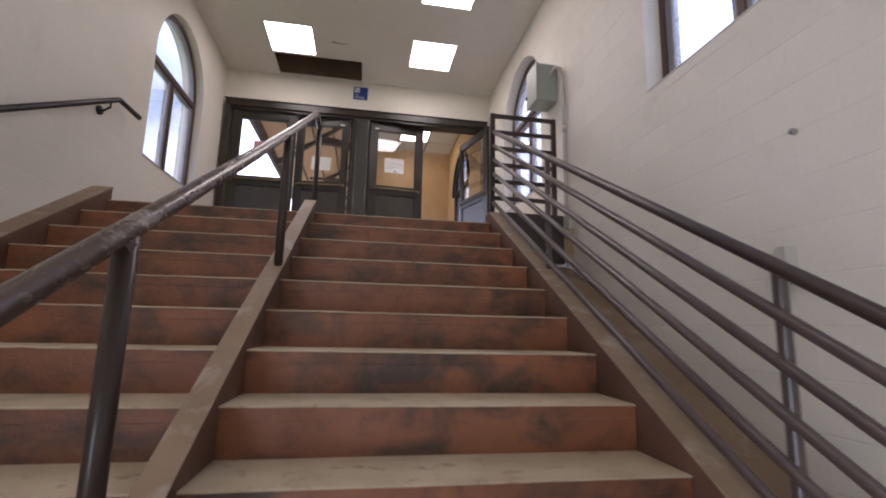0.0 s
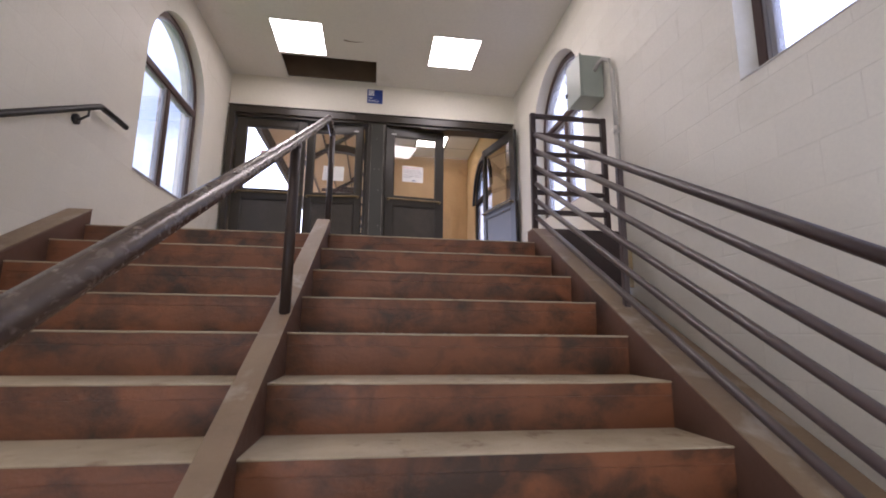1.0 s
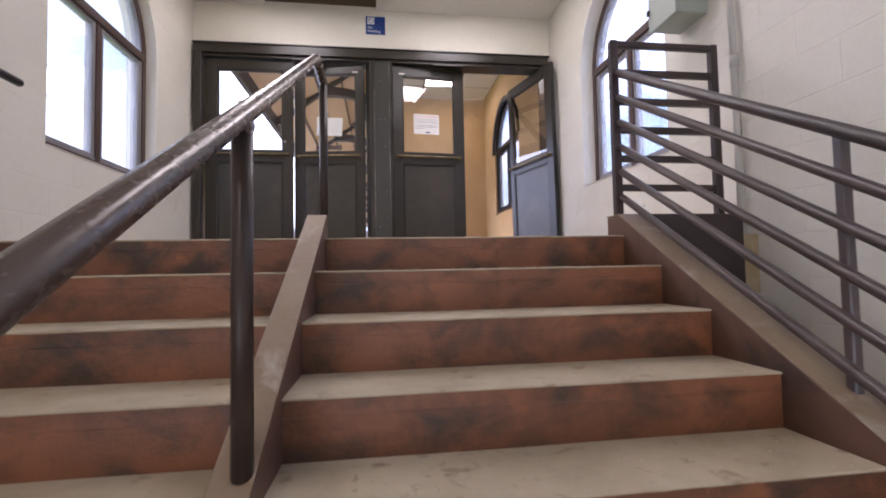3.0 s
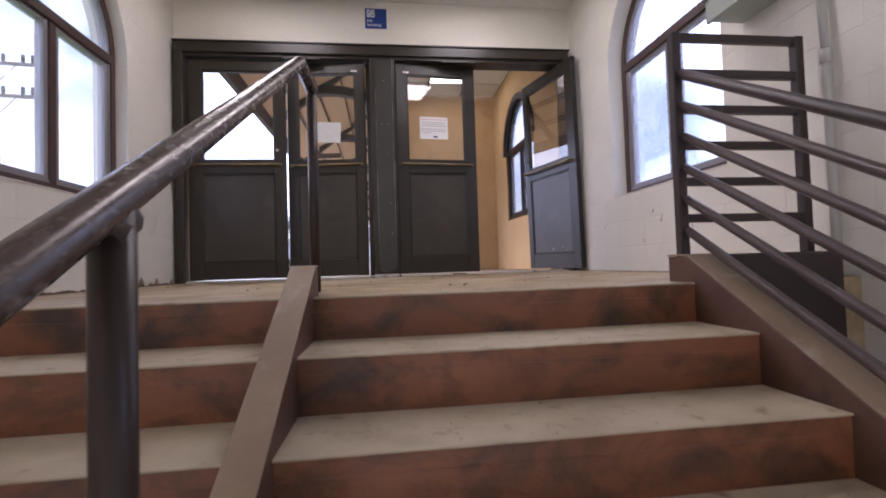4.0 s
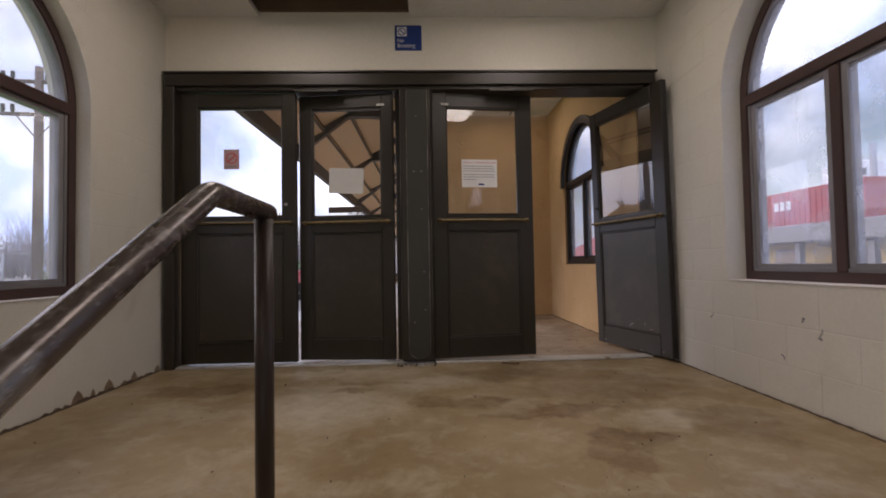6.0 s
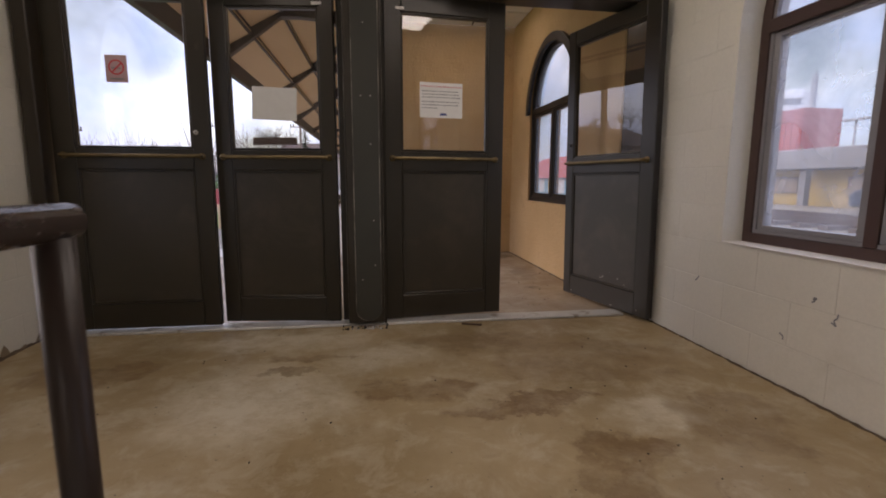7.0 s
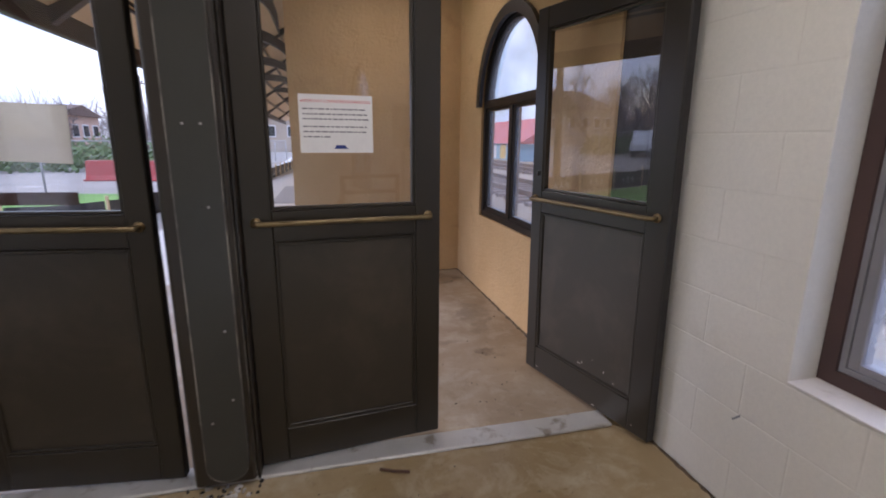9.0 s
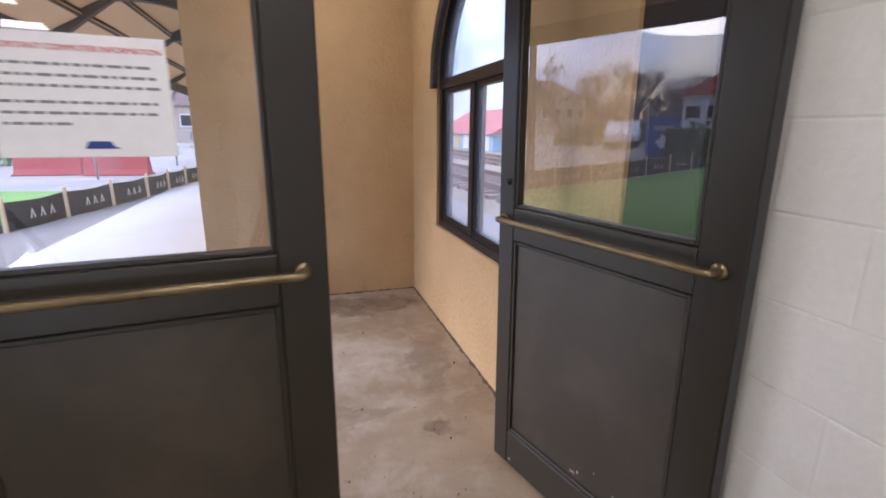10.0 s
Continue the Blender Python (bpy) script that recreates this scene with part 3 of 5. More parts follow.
def arched_window(name, side, win, depth, material, wall_x, label, sill_mat):
    """An arched metal window: outer frame, transom, mullion, two lower sashes and three panes."""
    yc, half, sill, spring = win
    t = thing(name, label, "window", kind="structure")
    xa, xb = side * (wall_x + depth), side * (wall_x + depth + 0.075)
    half = half - 0.002
    sash = BLACK if material == BLACK else WIN_IN
    part("window_frame", strip(arch_outline(half, sill + 0.003, spring, 0), arch_outline(half, sill + 0.003, spring, 0.052), xa, xb, yc), material, t)
    part("inner_bead", strip(arch_outline(half, sill + 0.003, spring, 0.053), arch_outline(half, sill + 0.003, spring, 0.072), xa + side * 0.010, xb - side * 0.004, yc), sash, t, "thin metal bead")
    h = half - 0.053
    part("transom", box(xa - side * 0.004, xb, yc - h, yc + h, spring - 0.045, spring + 0.022, 0.004), material, t)
    part("mullion", box(xa + side * 0.004, xb, yc - 0.028, yc + 0.028, sill + 0.056, spring - 0.046, 0.004), material, t)
    for s in (-1, 1):
        ya, yb2 = yc + s * 0.030, yc + s * (h - 0.020)
        y0, y1 = min(ya, yb2), max(ya, yb2)
        z0, z1 = sill + 0.076, spring - 0.047
        b = box(xa + side * 0.014, xb - side * 0.008, y0, y0 + 0.035, z0, z1, 0.003)
        box(xa + side * 0.014, xb - side * 0.008, y1 - 0.035, y1, z0, z1, 0.003, bm=b)
        box(xa + side * 0.016, xb - side * 0.010, y0 + 0.034, y1 - 0.034, z0, z0 + 0.022, bm=b)
        box(xa + side * 0.016, xb - side * 0.010, y0 + 0.034, y1 - 0.034, z1 - 0.022, z1, bm=b)
        part("sash", b, sash, t, "narrow metal sash")
        p = part("pane", sheet([(y0 + 0.034 - yc, z0 + 0.02), (y1 - 0.034 - yc, z0 + 0.02), (y1 - 0.034 - yc, z1 - 0.02), (y0 + 0.034 - yc, z1 - 0.02)], xa + side * 0.030, yc), (DUSTY_PANE if side > 0 and yc < 6 else PANE), t, "clear glass")
        p.visible_shadow = False
    o = [(u, max(z, spring + 0.02)) for u, z in arch_outline(half, sill, spring, 0.07)[1:-1]]
    p = part("pane", sheet(o, xa + side * 0.030, yc), (DUSTY_PANE if side > 0 and yc < 6 else PANE), t, "clear glass")
    p.visible_shadow = False
    b = box(side * (wall_x - 0.004), side * (wall_x + depth + 0.002), yc - half, yc + half, sill - 0.001, sill + 0.006, 0.002)
    part("window_sill", b, sill_mat, t, "chipped white painted sill")
    return t


arched_window("window_1", 1, WIN_R[0], 0.12, WIN_FRAME, XW, "tall arched window with brown metal frame above the landing", SILL)
arched_window("window_2", 1, WIN_R[1], 0.12, WIN_FRAME, XW, "arched window with brown metal frame above the stairs", SILL)
arched_window("window_3", -1, WIN_L[0], 0.085, WIN_FRAME, XW, "tall arched window with brown metal frame in the block wall", SILL)

# ---- door frame, leaves and threshold ----
door_frame = thing("door_frame", "chipped dark brown painted frame of four door leaves", "door frame", kind="structure")
part("head", box(-1.850, 1.830, 5.972, 6.20, 2.08, 2.170, 0.005), FRAME, door_frame)
part("head_stop", box(-1.77, 1.755, 6.0, 6.19, 2.052, 2.081, 0.003), FRAME, door_frame)
part("jamb", box(-1.850, -1.775, 5.972, 6.20, 0.0, 2.079, 0.005), FRAME, door_frame)
part("jamb", box(1.812, 1.831, 5.985, 6.262, 0.0, 2.079, 0.004), FRAME, door_frame)
part("moulding", box(-1.860, 1.845, 5.960, 6.057, 2.171, 2.186, 0.004), FRAME, door_frame)
for x0, x1, y0 in ((-0.163, -0.122, 6.09), (0.105, 0.118, 5.985)):
    part("stop", box(x0, x1, y0, 6.13, 0.004, 2.051, 0.004), FRAME, door_frame)
mull = part("post", box(-0.121, 0.104, 5.955, 6.14, 0.025, 2.051, 0.012, seg=3), FRAME, door_frame)
o = [(-0.074, 2.035)] + [(0.006 - 0.08 * math.cos(a), 0.118 - 0.075 * math.sin(a)) for a in (math.pi * k / 12 for k in range(13))] + [(0.086, 2.035)]
part("cover_plate", prism(o, 5.943, 5.956, "y", 0.003), PLATE, mull, "rounded raised cover plate")
edge = [(-0.072, 5.9435, 2.03)] + [(0.006 - 0.078 * math.cos(a), 5.9435, 0.118 - 0.073 * math.sin(a)) for a in (math.pi * k / 16 for k in range(17))] + [(0.084, 5.9435, 2.03)]
smooth(part("worn_edge", tube(edge, 0.0026, 6), EDGEWEAR, mull, "paint worn off along the plate's rim"))
for x0, x1 in ((-0.1220, -0.1190), (0.1020, 0.1050)):
    part("worn_edge", box(x0, x1, 5.9640, 5.9670, 0.05, 2.03), EDGEWEAR, mull, "paint worn off along the edge")
for x, z in ((0.0, 1.83), (-0.02, 1.42), (0.036, 1.42), (0.034, 1.14), (0.045, 0.68), (0.05, 0.40), (-0.03, 0.31)):
    smooth(part("screw", tube([(x, 5.9425, z), (x, 5.9400, z)], 0.0050, 8), GALV0, mull))

tagged(part("threshold", box(-1.772, 1.755, 5.985, 6.115, -0.004, 0.014, 0.006), ALU), "worn aluminium door threshold on the concrete floor", "threshold", kind="structure")


def door_leaf(name, width, left, right, m, label):
    """A glazed leaf from its left edge; it faces -y. left, right: the stiles' widths."""
    t = thing(name, label, "door", m, kind="structure")
    T, Z0, Z1 = 0.045, 0.022, 2.045
    for x0, x1 in ((0, left), (width - right, width)):
        part("stile", box(x0, x1, 0, T, Z0, Z1, 0.004), DOOR, t)
    part("top_rail", box(left, width - right, 0.001, T - 0.001, 1.940, Z1 - 0.001, 0.003), DOOR, t)
    part("middle_rail", box(left, width - right, 0.001, T - 0.001, 0.985, 1.105, 0.003), DOOR, t)
    part("bottom_rail", box(left, width - right, 0.001, T - 0.001, Z0 + 0.001, 0.176, 0.003), DOOR, t)
    b = box(left, width - right, 0.013, T - 0.012, 0.176, 0.985)
    part("lower_panel", b, DOOR_PANEL, t, "flat recessed brown panel")
    for x0, x1, z0, z1 in ((left, left + 0.014, 0.178, 0.983), (width - right - 0.014, width - right, 0.178, 0.983), (left + 0.014, width - right - 0.014, 0.178, 0.192), (left + 0.014, width - right - 0.014, 0.969, 0.983)):
        part("panel_bead", box(x0, x1, 0.004, 0.0135, z0, z1, 0.003), DOOR, t)
    for x0, x1, z0, z1 in ((left, left + 0.012, 1.107, 1.938), (width - right - 0.012, width - right, 1.107, 1.938), (left + 0.012, width - right - 0.012, 1.107, 1.119), (left + 0.012, width - right - 0.012, 1.926, 1.938)):
        part("glazing_bead", box(x0, x1, 0.006, T - 0.006, z0, z1, 0.003), DOOR, t)
    b = bmesh.new()
    b.faces.new([b.verts.new(v) for v in ((left + 0.01, 0.021, 1.117), (width - right - 0.01, 0.021, 1.117), (width - right - 0.01, 0.021, 1.928), (left + 0.01, 0.021, 1.928))])
    p = part("pane", b, DOOR_PANE, t, "clear glass")
    p.visible_shadow = False
    x0, x1, z = left * 0.45, width - right * 0.5, 1.062
    path = [(x0, 0.004, z), *bend((x0, 0.0, z), (x0, -0.042, z), (x1, -0.042, z), 0.014, 4), *bend((x0, -0.042, z), (x1, -0.042, z), (x1, 0, z), 0.014, 4), (x1, 0.004, z)]
    bar = smooth(part("push_bar", tube(path, 0.0105, 10), BRASS, t, "tarnished brass push bar"))
    for x in (x0, x1):
        smooth(part("mount", tube([(x, 0.0, z), (x, -0.006, z)], 0.02, 12), BRASS, bar))
    return t


LEAF1 = pose(-1.760, 6.045, 0, 0, 0, 0)
LEAF2 = pose(-0.905, 6.122, 0, 0, 0, -6.6)
LEAF3 = pose(0.1195, 6.040, 0, 0, 0, 6.2)
LEAF4 = pose(1.590, 6.668, 0, 1.0, 0, -75.8)
leaf1 = door_leaf("door_1", 0.852, 0.117, 0.10, LEAF1, "closed dark brown door leaf with a glass upper light")
leaf2 = door_leaf("door_2", 0.733, 0.097, 0.091, LEAF2, "dark brown glazed door leaf standing slightly ajar")
leaf3 = door_leaf("door_3", 0.787, 0.108, 0.110, LEAF3, "dark brown glazed door leaf ajar with a paper notice")
leaf4 = door_leaf("door_4", 0.890, 0.084, 0.116, LEAF4, "wide open dark brown glazed door leaf beside the wall")
for leaf, x in ((leaf1, 0.775), (leaf4, 0.055)):
    lock = smooth(part("lock_cylinder", tube([(x, 0.001, 1.20), (x, -0.007, 1.20)], 0.013, 14), ALU if leaf == leaf1 else BLACK, leaf, "round keyhole cylinder"))
    part("keyhole", box(x - 0.002, x + 0.002, -0.0085, -0.0065, 1.194, 1.206), SOOT, lock)
for leaf, x in ((leaf2, 0.64), (leaf3, 0.1)):
    part("closer_shoe", box(x - 0.03, x + 0.03, -0.008, 0.0, 1.945, 1.965, 0.004), ALU, leaf)

# black strip paints the shade on the open leaf's hinge edge
part("hinge_edge", box(0.891, 0.8935, 0.0005, 0.0445, 0.024, 2.043), BLACK, leaf4, "hinge edge with its shade put in as black")
for x0, x1 in ((-0.905, -0.58), (0.56, 0.90)):
    part("closer_track", box(x0, x1, 5.978, 6.012, 2.031, 2.0515, 0.004), DOOR, door_frame, "dark door closer track under the head")

# paint knocked off the open leaf's lower panel and rail
for x, z, w, h in ((0.42, 0.215, 0.020, 0.004), (0.45, 0.224, 0.006, 0.010), (0.60, 0.232, 0.005, 0.012), (0.66, 0.205, 0.014, 0.004), (0.52, 0.27, 0.004, 0.004)):
    part("paint_chip", box(x, x + w, 0.0118, 0.0129, z, z + h), DEBRIS, leaf4, "white chip where paint is lost")
for x, z, w in ((0.10, 0.05, 0.010), (0.55, 0.035, 0.016), (0.80, 0.06, 0.006)):
    part("paint_chip", box(x, x + w, -0.0008, 0.0012, z, z + 0.005), DEBRIS, leaf4, "white chip where paint is lost")

# papers and stickers on the glass
def flat_thing(name, w, h, thick, material, m, label, category):
    ob = part(name, box(-w / 2, w / 2, -thick, 0, -h / 2, h / 2), material)
    ob.matrix_world = m
    return tagged(ob, label, category)


notice = flat_thing("notice", 0.279, 0.216, 0.0012, PAPER, LEAF3 @ pose(0.368, 0.0195, 1.430), "white printed paper notice taped to door glass", "notice")
text_mesh("heading", "IMPORTANT COMMUTER INFORMATION", 0.0142, RED, notice, pose(0, -0.0016, 0.083, 90, 0, 0), "red printed heading")
random.seed(5)
for row, (z, w) in enumerate(((0.055, 0.25), (0.036, 0.25), (0.018, 0.25), (-0.010, 0.25), (-0.029, 0.25), (-0.048, 0.10))):
    x = -0.125
    while x < -0.125 + w - 0.012:
        ln = min(random.choice((0.008, 0.013, 0.018, 0.024)), -0.125 + w - x)
        part("print_bar", box(x, x + ln, -0.0018, -0.0012, z - 0.0026, z + 0.0026), INK, notice)
        x += ln + 0.0042
part("emblem", prism([(-0.012, -0.093), (0.045, -0.093), (0.035, -0.088), (0.03, -0.079), (-0.005, -0.079)], -0.0018, -0.0012, "y"), NAVY, notice, "small navy emblem")

b_paper = flat_thing("taped_paper", 0.27, 0.195, 0.0012, PAPER, LEAF2 @ pose(0.36, 0.028, 1.385, 0, 2.5, 0), "blank back of a paper taped outside door glass", "notice")
tape = flat_thing("brown_strip", 0.27, 0.045, 0.0012, WIN_FRAME, LEAF2 @ pose(0.355, 0.028, 1.162), "brown strip stuck to the outside of door glass", "sticker")

smoke = flat_thing("no_smoking_sticker", 0.115, 0.150, 0.001, PINK, LEAF1 @ pose(0.365, 0.0195, 1.55), "faded pink no smoking sticker on door glass", "sticker")
ring = [(0.042 * math.cos(a), 0.042 * math.sin(a)) for a in (2 * math.pi * k / 28 for k in range(28))]
ring_in = [(0.034 * math.cos(a), 0.034 * math.sin(a)) for a in (2 * math.pi * k / 28 for k in range(28))]
b = bmesh.new()
va = [b.verts.new((u, -0.0016, z + 0.008)) for u, z in ring]
vb = [b.verts.new((u, -0.0016, z + 0.008)) for u, z in ring_in]
for k in range(28):
    b.faces.new((va[k], va[(k + 1) % 28], vb[(k + 1) % 28], vb[k]))
part("red_ring", b, RED, smoke)
part("red_slash", prism([(-0.03, -0.02), (-0.024, -0.026), (0.03, 0.028), (0.024, 0.034)], -0.0018, -0.0012, "y"), RED, smoke)
part("cigarette", box(-0.026, 0.022, -0.0015, -0.001, 0.0, 0.007), INK, smoke)
part("print_bar", box(-0.035, 0.035, -0.0016, -0.001, -0.060, -0.052), INK, smoke)

sign = flat_thing("no_smoking_sign", 0.205, 0.195, 0.004, BLUE, pose(-0.050, 6.059, 2.475), "blue wall sign with white lettering above the doors", "sign")
part("symbol_panel", box(-0.085, -0.012, -0.0052, -0.0042, 0.012, 0.085), WHITE, sign, "white symbol square")
b = bmesh.new()
va = [b.verts.new((-0.048 + u * 0.72, -0.0058, 0.048 + z * 0.72)) for u, z in ring]
vb = [b.verts.new((-0.048 + u * 0.72, -0.0058, 0.048 + z * 0.72)) for u, z in ring_in]
for k in range(28):
    b.faces.new((va[k], va[(k + 1) % 28], vb[(k + 1) % 28], vb[k]))
part("symbol_ring", b, BLUE, sign)
part("symbol_slash", prism([(-0.068, 0.064), (-0.064, 0.069), (-0.028, 0.032), (-0.032, 0.027)], -0.006, -0.0054, "y"), BLUE, sign)
text_mesh("lettering", "No", 0.040, WHITE, sign, pose(-0.085, -0.005, -0.022, 90, 0, 0), align="LEFT")
text_mesh("lettering", "Smoking", 0.040, WHITE, sign, pose(-0.085, -0.005, -0.062, 90, 0, 0), align="LEFT")

# ---- ceiling lights ----
def troffer(cx, cy, w, d, z, label, group="ceiling lights"):
    t = thing("ceiling_light", label, "ceiling light", pose(cx, cy, z), group)
    part("diffuser", box(-w / 2 + 0.012, w / 2 - 0.012, -d / 2 + 0.012, d / 2 - 0.012, -0.006, 0.0), LAMP, t, "glowing white diffuser")
    for x0, x1, y0, y1 in ((-w / 2, w / 2, -d / 2, -d / 2 + 0.012), (-w / 2, w / 2, d / 2 - 0.012, d / 2), (-w / 2, -w / 2 + 0.012, -d / 2 + 0.012, d / 2 - 0.012), (w / 2 - 0.012, w / 2, -d / 2 + 0.012, d / 2 - 0.012)):
        part("trim", box(x0, x1, y0, y1, -0.010, 0.0), CEIL, t)
    return t


light_label = "lit square recessed ceiling light with white diffuser, those over the stairs added as fill"
# the last four, at x -0.885, are unseen and added to brighten the stairs
for cx, cy in ((-0.905, 5.14), (0.865, 5.16), (0.875, 3.87), (-0.885, 0.6), (-0.885, -1.0), (-0.885, -2.6), (-0.885, -4.2)):
    troffer(cx, cy, 0.56, 0.62, CEILING - 0.001, light_label)

scuff = prism([(-0.42, 5.10), (-0.30, 5.125), (-0.19, 5.11), (-0.28, 5.135), (-0.40, 5.125)], CEILING - 0.003, CEILING - 0.0005, "z")
tagged(part("ceiling_crack", scuff, VOID, ), "dark split in the ceiling panel", "crack", kind="structure")

# ---- wall things ----
elbox = thing("junction_box", "grey-green steel junction box on the block wall", "electrical box")
part("body", box(1.682, XW - 0.003, 3.545, 3.80, 1.312, 1.69, 0.006), BOXGREEN, elbox)
part("cover", box(1.662, 1.681, 3.538, 3.808, 1.305, 1.698, 0.004), BOXGREEN, elbox, "flat hinged cover")
part("latch", box(1.650, 1.662, 3.785, 3.812, 1.42, 1.455, 0.003), BLACK, elbox, "small black latch")
pipe = thing("conduit", "painted metal conduit down the block wall", "conduit")
cx = XW - 0.030
p = [(1.80, 3.55, 1.55), (1.81, 3.50, 1.585), (1.825, 3.45, 1.60), (cx - 0.005, 3.39, 1.555), (cx, 3.355, 1.45), (cx, 3.345, 1.30), (cx, 3.335, 0.95)]
smooth(part("flexible_pipe", tube(p, 0.017, 10), CONDUIT, pipe))
smooth(part("coupling", tube([(cx, 3.335, 0.90), (cx, 3.335, 0.96)], 0.023, 10), CONDUIT, pipe))
smooth(part("pipe", tube([(cx, 3.335, -0.02), (cx, 3.335, 0.91)], 0.019, 10), CONDUIT, pipe))
smooth(part("coupling", tube([(cx, 3.335, -0.06), (cx, 3.335, 0.0)], 0.024, 10), BLACK, pipe))
smooth(part("lower_pipe", tube([(cx, 3.325, -0.42), (cx, 3.335, -0.05)], 0.015, 10), SILL, pipe, "white plastic lower pipe"))


tab = thing("wall_bracket", "small grey steel bracket fixed to the block wall", "bracket")
part("plate", prism([(1.21, -0.66), (1.29, -0.66), (1.29, -0.54), (1.25, -0.50), (1.21, -0.50)], XW - 0.055, XW - 0.001, "x", 0.004), CONDUIT, tab)
smooth(part("bolt", tube([(XW - 0.055, 1.25, -0.58), (XW - 0.068, 1.25, -0.58)], 0.012, 8), GALV0, tab))
stub = smooth(part("bolt", tube([(XW + 0.002, 1.16, -0.02), (XW - 0.02, 1.16, -0.02)], 0.013, 10), GALV0))
tagged(stub, "grey bolt stub in the block wall", "bolt")
random.seed(21)
for y, z, n in ((4.72, 0.42, 5), (4.60, 0.40, 4), (4.86, 0.24, 2), (5.45, 0.36, 2), (4.3, 0.3, 2)):
    b = bmesh.new()
    u, v = y, z
    pts = []
    for k in range(n + 1):
        pts.append((u, v))
        u, v = u + random.uniform(-0.022, 0.022), v + random.uniform(-0.022, 0.022)
    for (ya, za), (yb2, zb2) in zip(pts, pts[1:]):
        d = Vector((yb2 - ya, zb2 - za)).normalized() * 0.0035
        b.faces.new([b.verts.new((XW - 0.0012, p, q)) for p, q in ((ya - d.y, za + d.x), (ya + d.y, za - d.x), (yb2 + d.y, zb2 - d.x), (yb2 - d.y, zb2 + d.x))])
    tagged(part("scuff_mark", b, INK), "dark scuff mark on the painted block wall", "mark", kind="structure")
# ---- porch ----
wall_porch = arched_wall("wall_porch", 1.80, 1.905, 6.263, 9.30, -0.2, 3.0, WIN_P, STUCCO, "tan stucco porch wall with an arched window")
arched_window("window_4", 1, WIN_P[0], 0.02, BLACK, 1.80, "arched window with black metal frame in tan stucco", STUCCO)
hood = bmesh.new()
yc = WIN_P[0][0]
steps = 24
rows = []
for k in range(steps + 1):
    a = math.pi * k / steps
    rows.append([hood.verts.new((x, yc - r * math.cos(a), 1.66 + r * math.sin(a))) for x, r in ((1.798, 0.61), (1.765, 0.61), (1.765, 0.69), (1.798, 0.69))])
for p, q in zip(rows, rows[1:]):
    for i in range(4):
        hood.faces.new((p[i], p[(i + 1) % 4], q[(i + 1) % 4], q[i]))
hood.faces.new(rows[0])
hood.faces.new(rows[-1][::-1])
bmesh.ops.recalc_face_normals(hood, faces=hood.faces[:])
tagged(part("window_hood", hood, BLACK), "black curved trim round the arched window", "trim", kind="structure")

END = 8.985
b = bmesh.new()
nx, nz = 30, 44
grid = [[b.verts.new((0.13 + (1.80 - 0.13) * i / nx, END + 0.012 * noise.noise(Vector((i * 0.31, k * 0.31, 3.0))), -0.02 + 3.02 * k / nz)) for i in range(nx + 1)] for k in range(nz + 1)]
for k in range(nz):
    for i in range(nx):
        b.faces.new((grid[k][i], grid[k][i + 1], grid[k + 1][i + 1], grid[k + 1][i]))
box(0.13, 1.80, END + 0.02, END + 0.25, -0.2, 3.0, bm=b)
wall_end = tagged(part("wall_end", b, STUCCO), "rough tan stucco end wall of the porch", "wall", kind="structure")
tagged(part("building_side", box(0.13, 0.40, END + 0.26, 34.0, -0.2, 3.7), STUCCO), "long tan stucco side wall along the walkway", "wall", kind="structure")

# porch ceiling: tiles between dark grid bars
b = bmesh.new()
for i in range(3):
    for k in range(5):
        x0, y0 = 0.14 + i * 0.555, 6.30 + k * 0.53
        if (i, k) != (1, 3):
            box(x0 + 0.012, x0 + 0.543, y0 + 0.012, y0 + 0.518, 2.79, 2.81, 0.003, bm=b)
tagged(part("porch_ceiling", b, TILE), "white tile porch ceiling", "ceiling", kind="structure")
tagged(part("porch_ceiling_grid", box(0.135, 1.80, 6.295, 8.945, 2.798, 2.83), GRID), "dark grid behind the ceiling tiles", "ceiling", kind="structure")
troffer(0.14 + 0.8325, 6.30 + 3.5 * 0.53, 0.54, 0.51, 2.797, "lit square porch ceiling light")

tagged(part("porch_beam", box(0.10, 0.132, 6.295, 8.965, 2.70, 3.66), STUCCO), "tan stucco upstand along the porch ceiling", "beam", kind="structure")

# eaves: rafters, boards, fascia and curved braces along the walkway
eaves = thing("eaves_roof", "timber eaves with tan boards between dark rafters", "roof", kind="structure")
BRACES = (8.9, 11.6, 14.3, 17.0, 20.0, 24.0, 29.0)
EX, EZ, WX, WZ = -1.68, 2.27, 0.13, 3.62
def eave_z(x):
    return EZ + (x - EX) / (WX - EX) * (WZ - EZ)
Y0, Y1 = 6.30, 34.0
part("fascia", box(EX - 0.05, EX + 0.02, Y0, Y1, EZ - 0.06, EZ + 0.16, 0.004), TIMBER, eaves, "dark brown fascia board")
part("plate", box(WX - 0.12, WX - 0.035, Y0, Y1, WZ - 0.2, WZ - 0.06, 0.004), TIMBER, eaves)
part("decking", prism([(EX, EZ + 0.16), (WX + 0.3, eave_z(WX + 0.3) + 0.16), (WX + 0.3, eave_z(WX + 0.3) + 0.20), (EX, EZ + 0.20)], Y0, Y1, "y"), TIMBER, eaves)
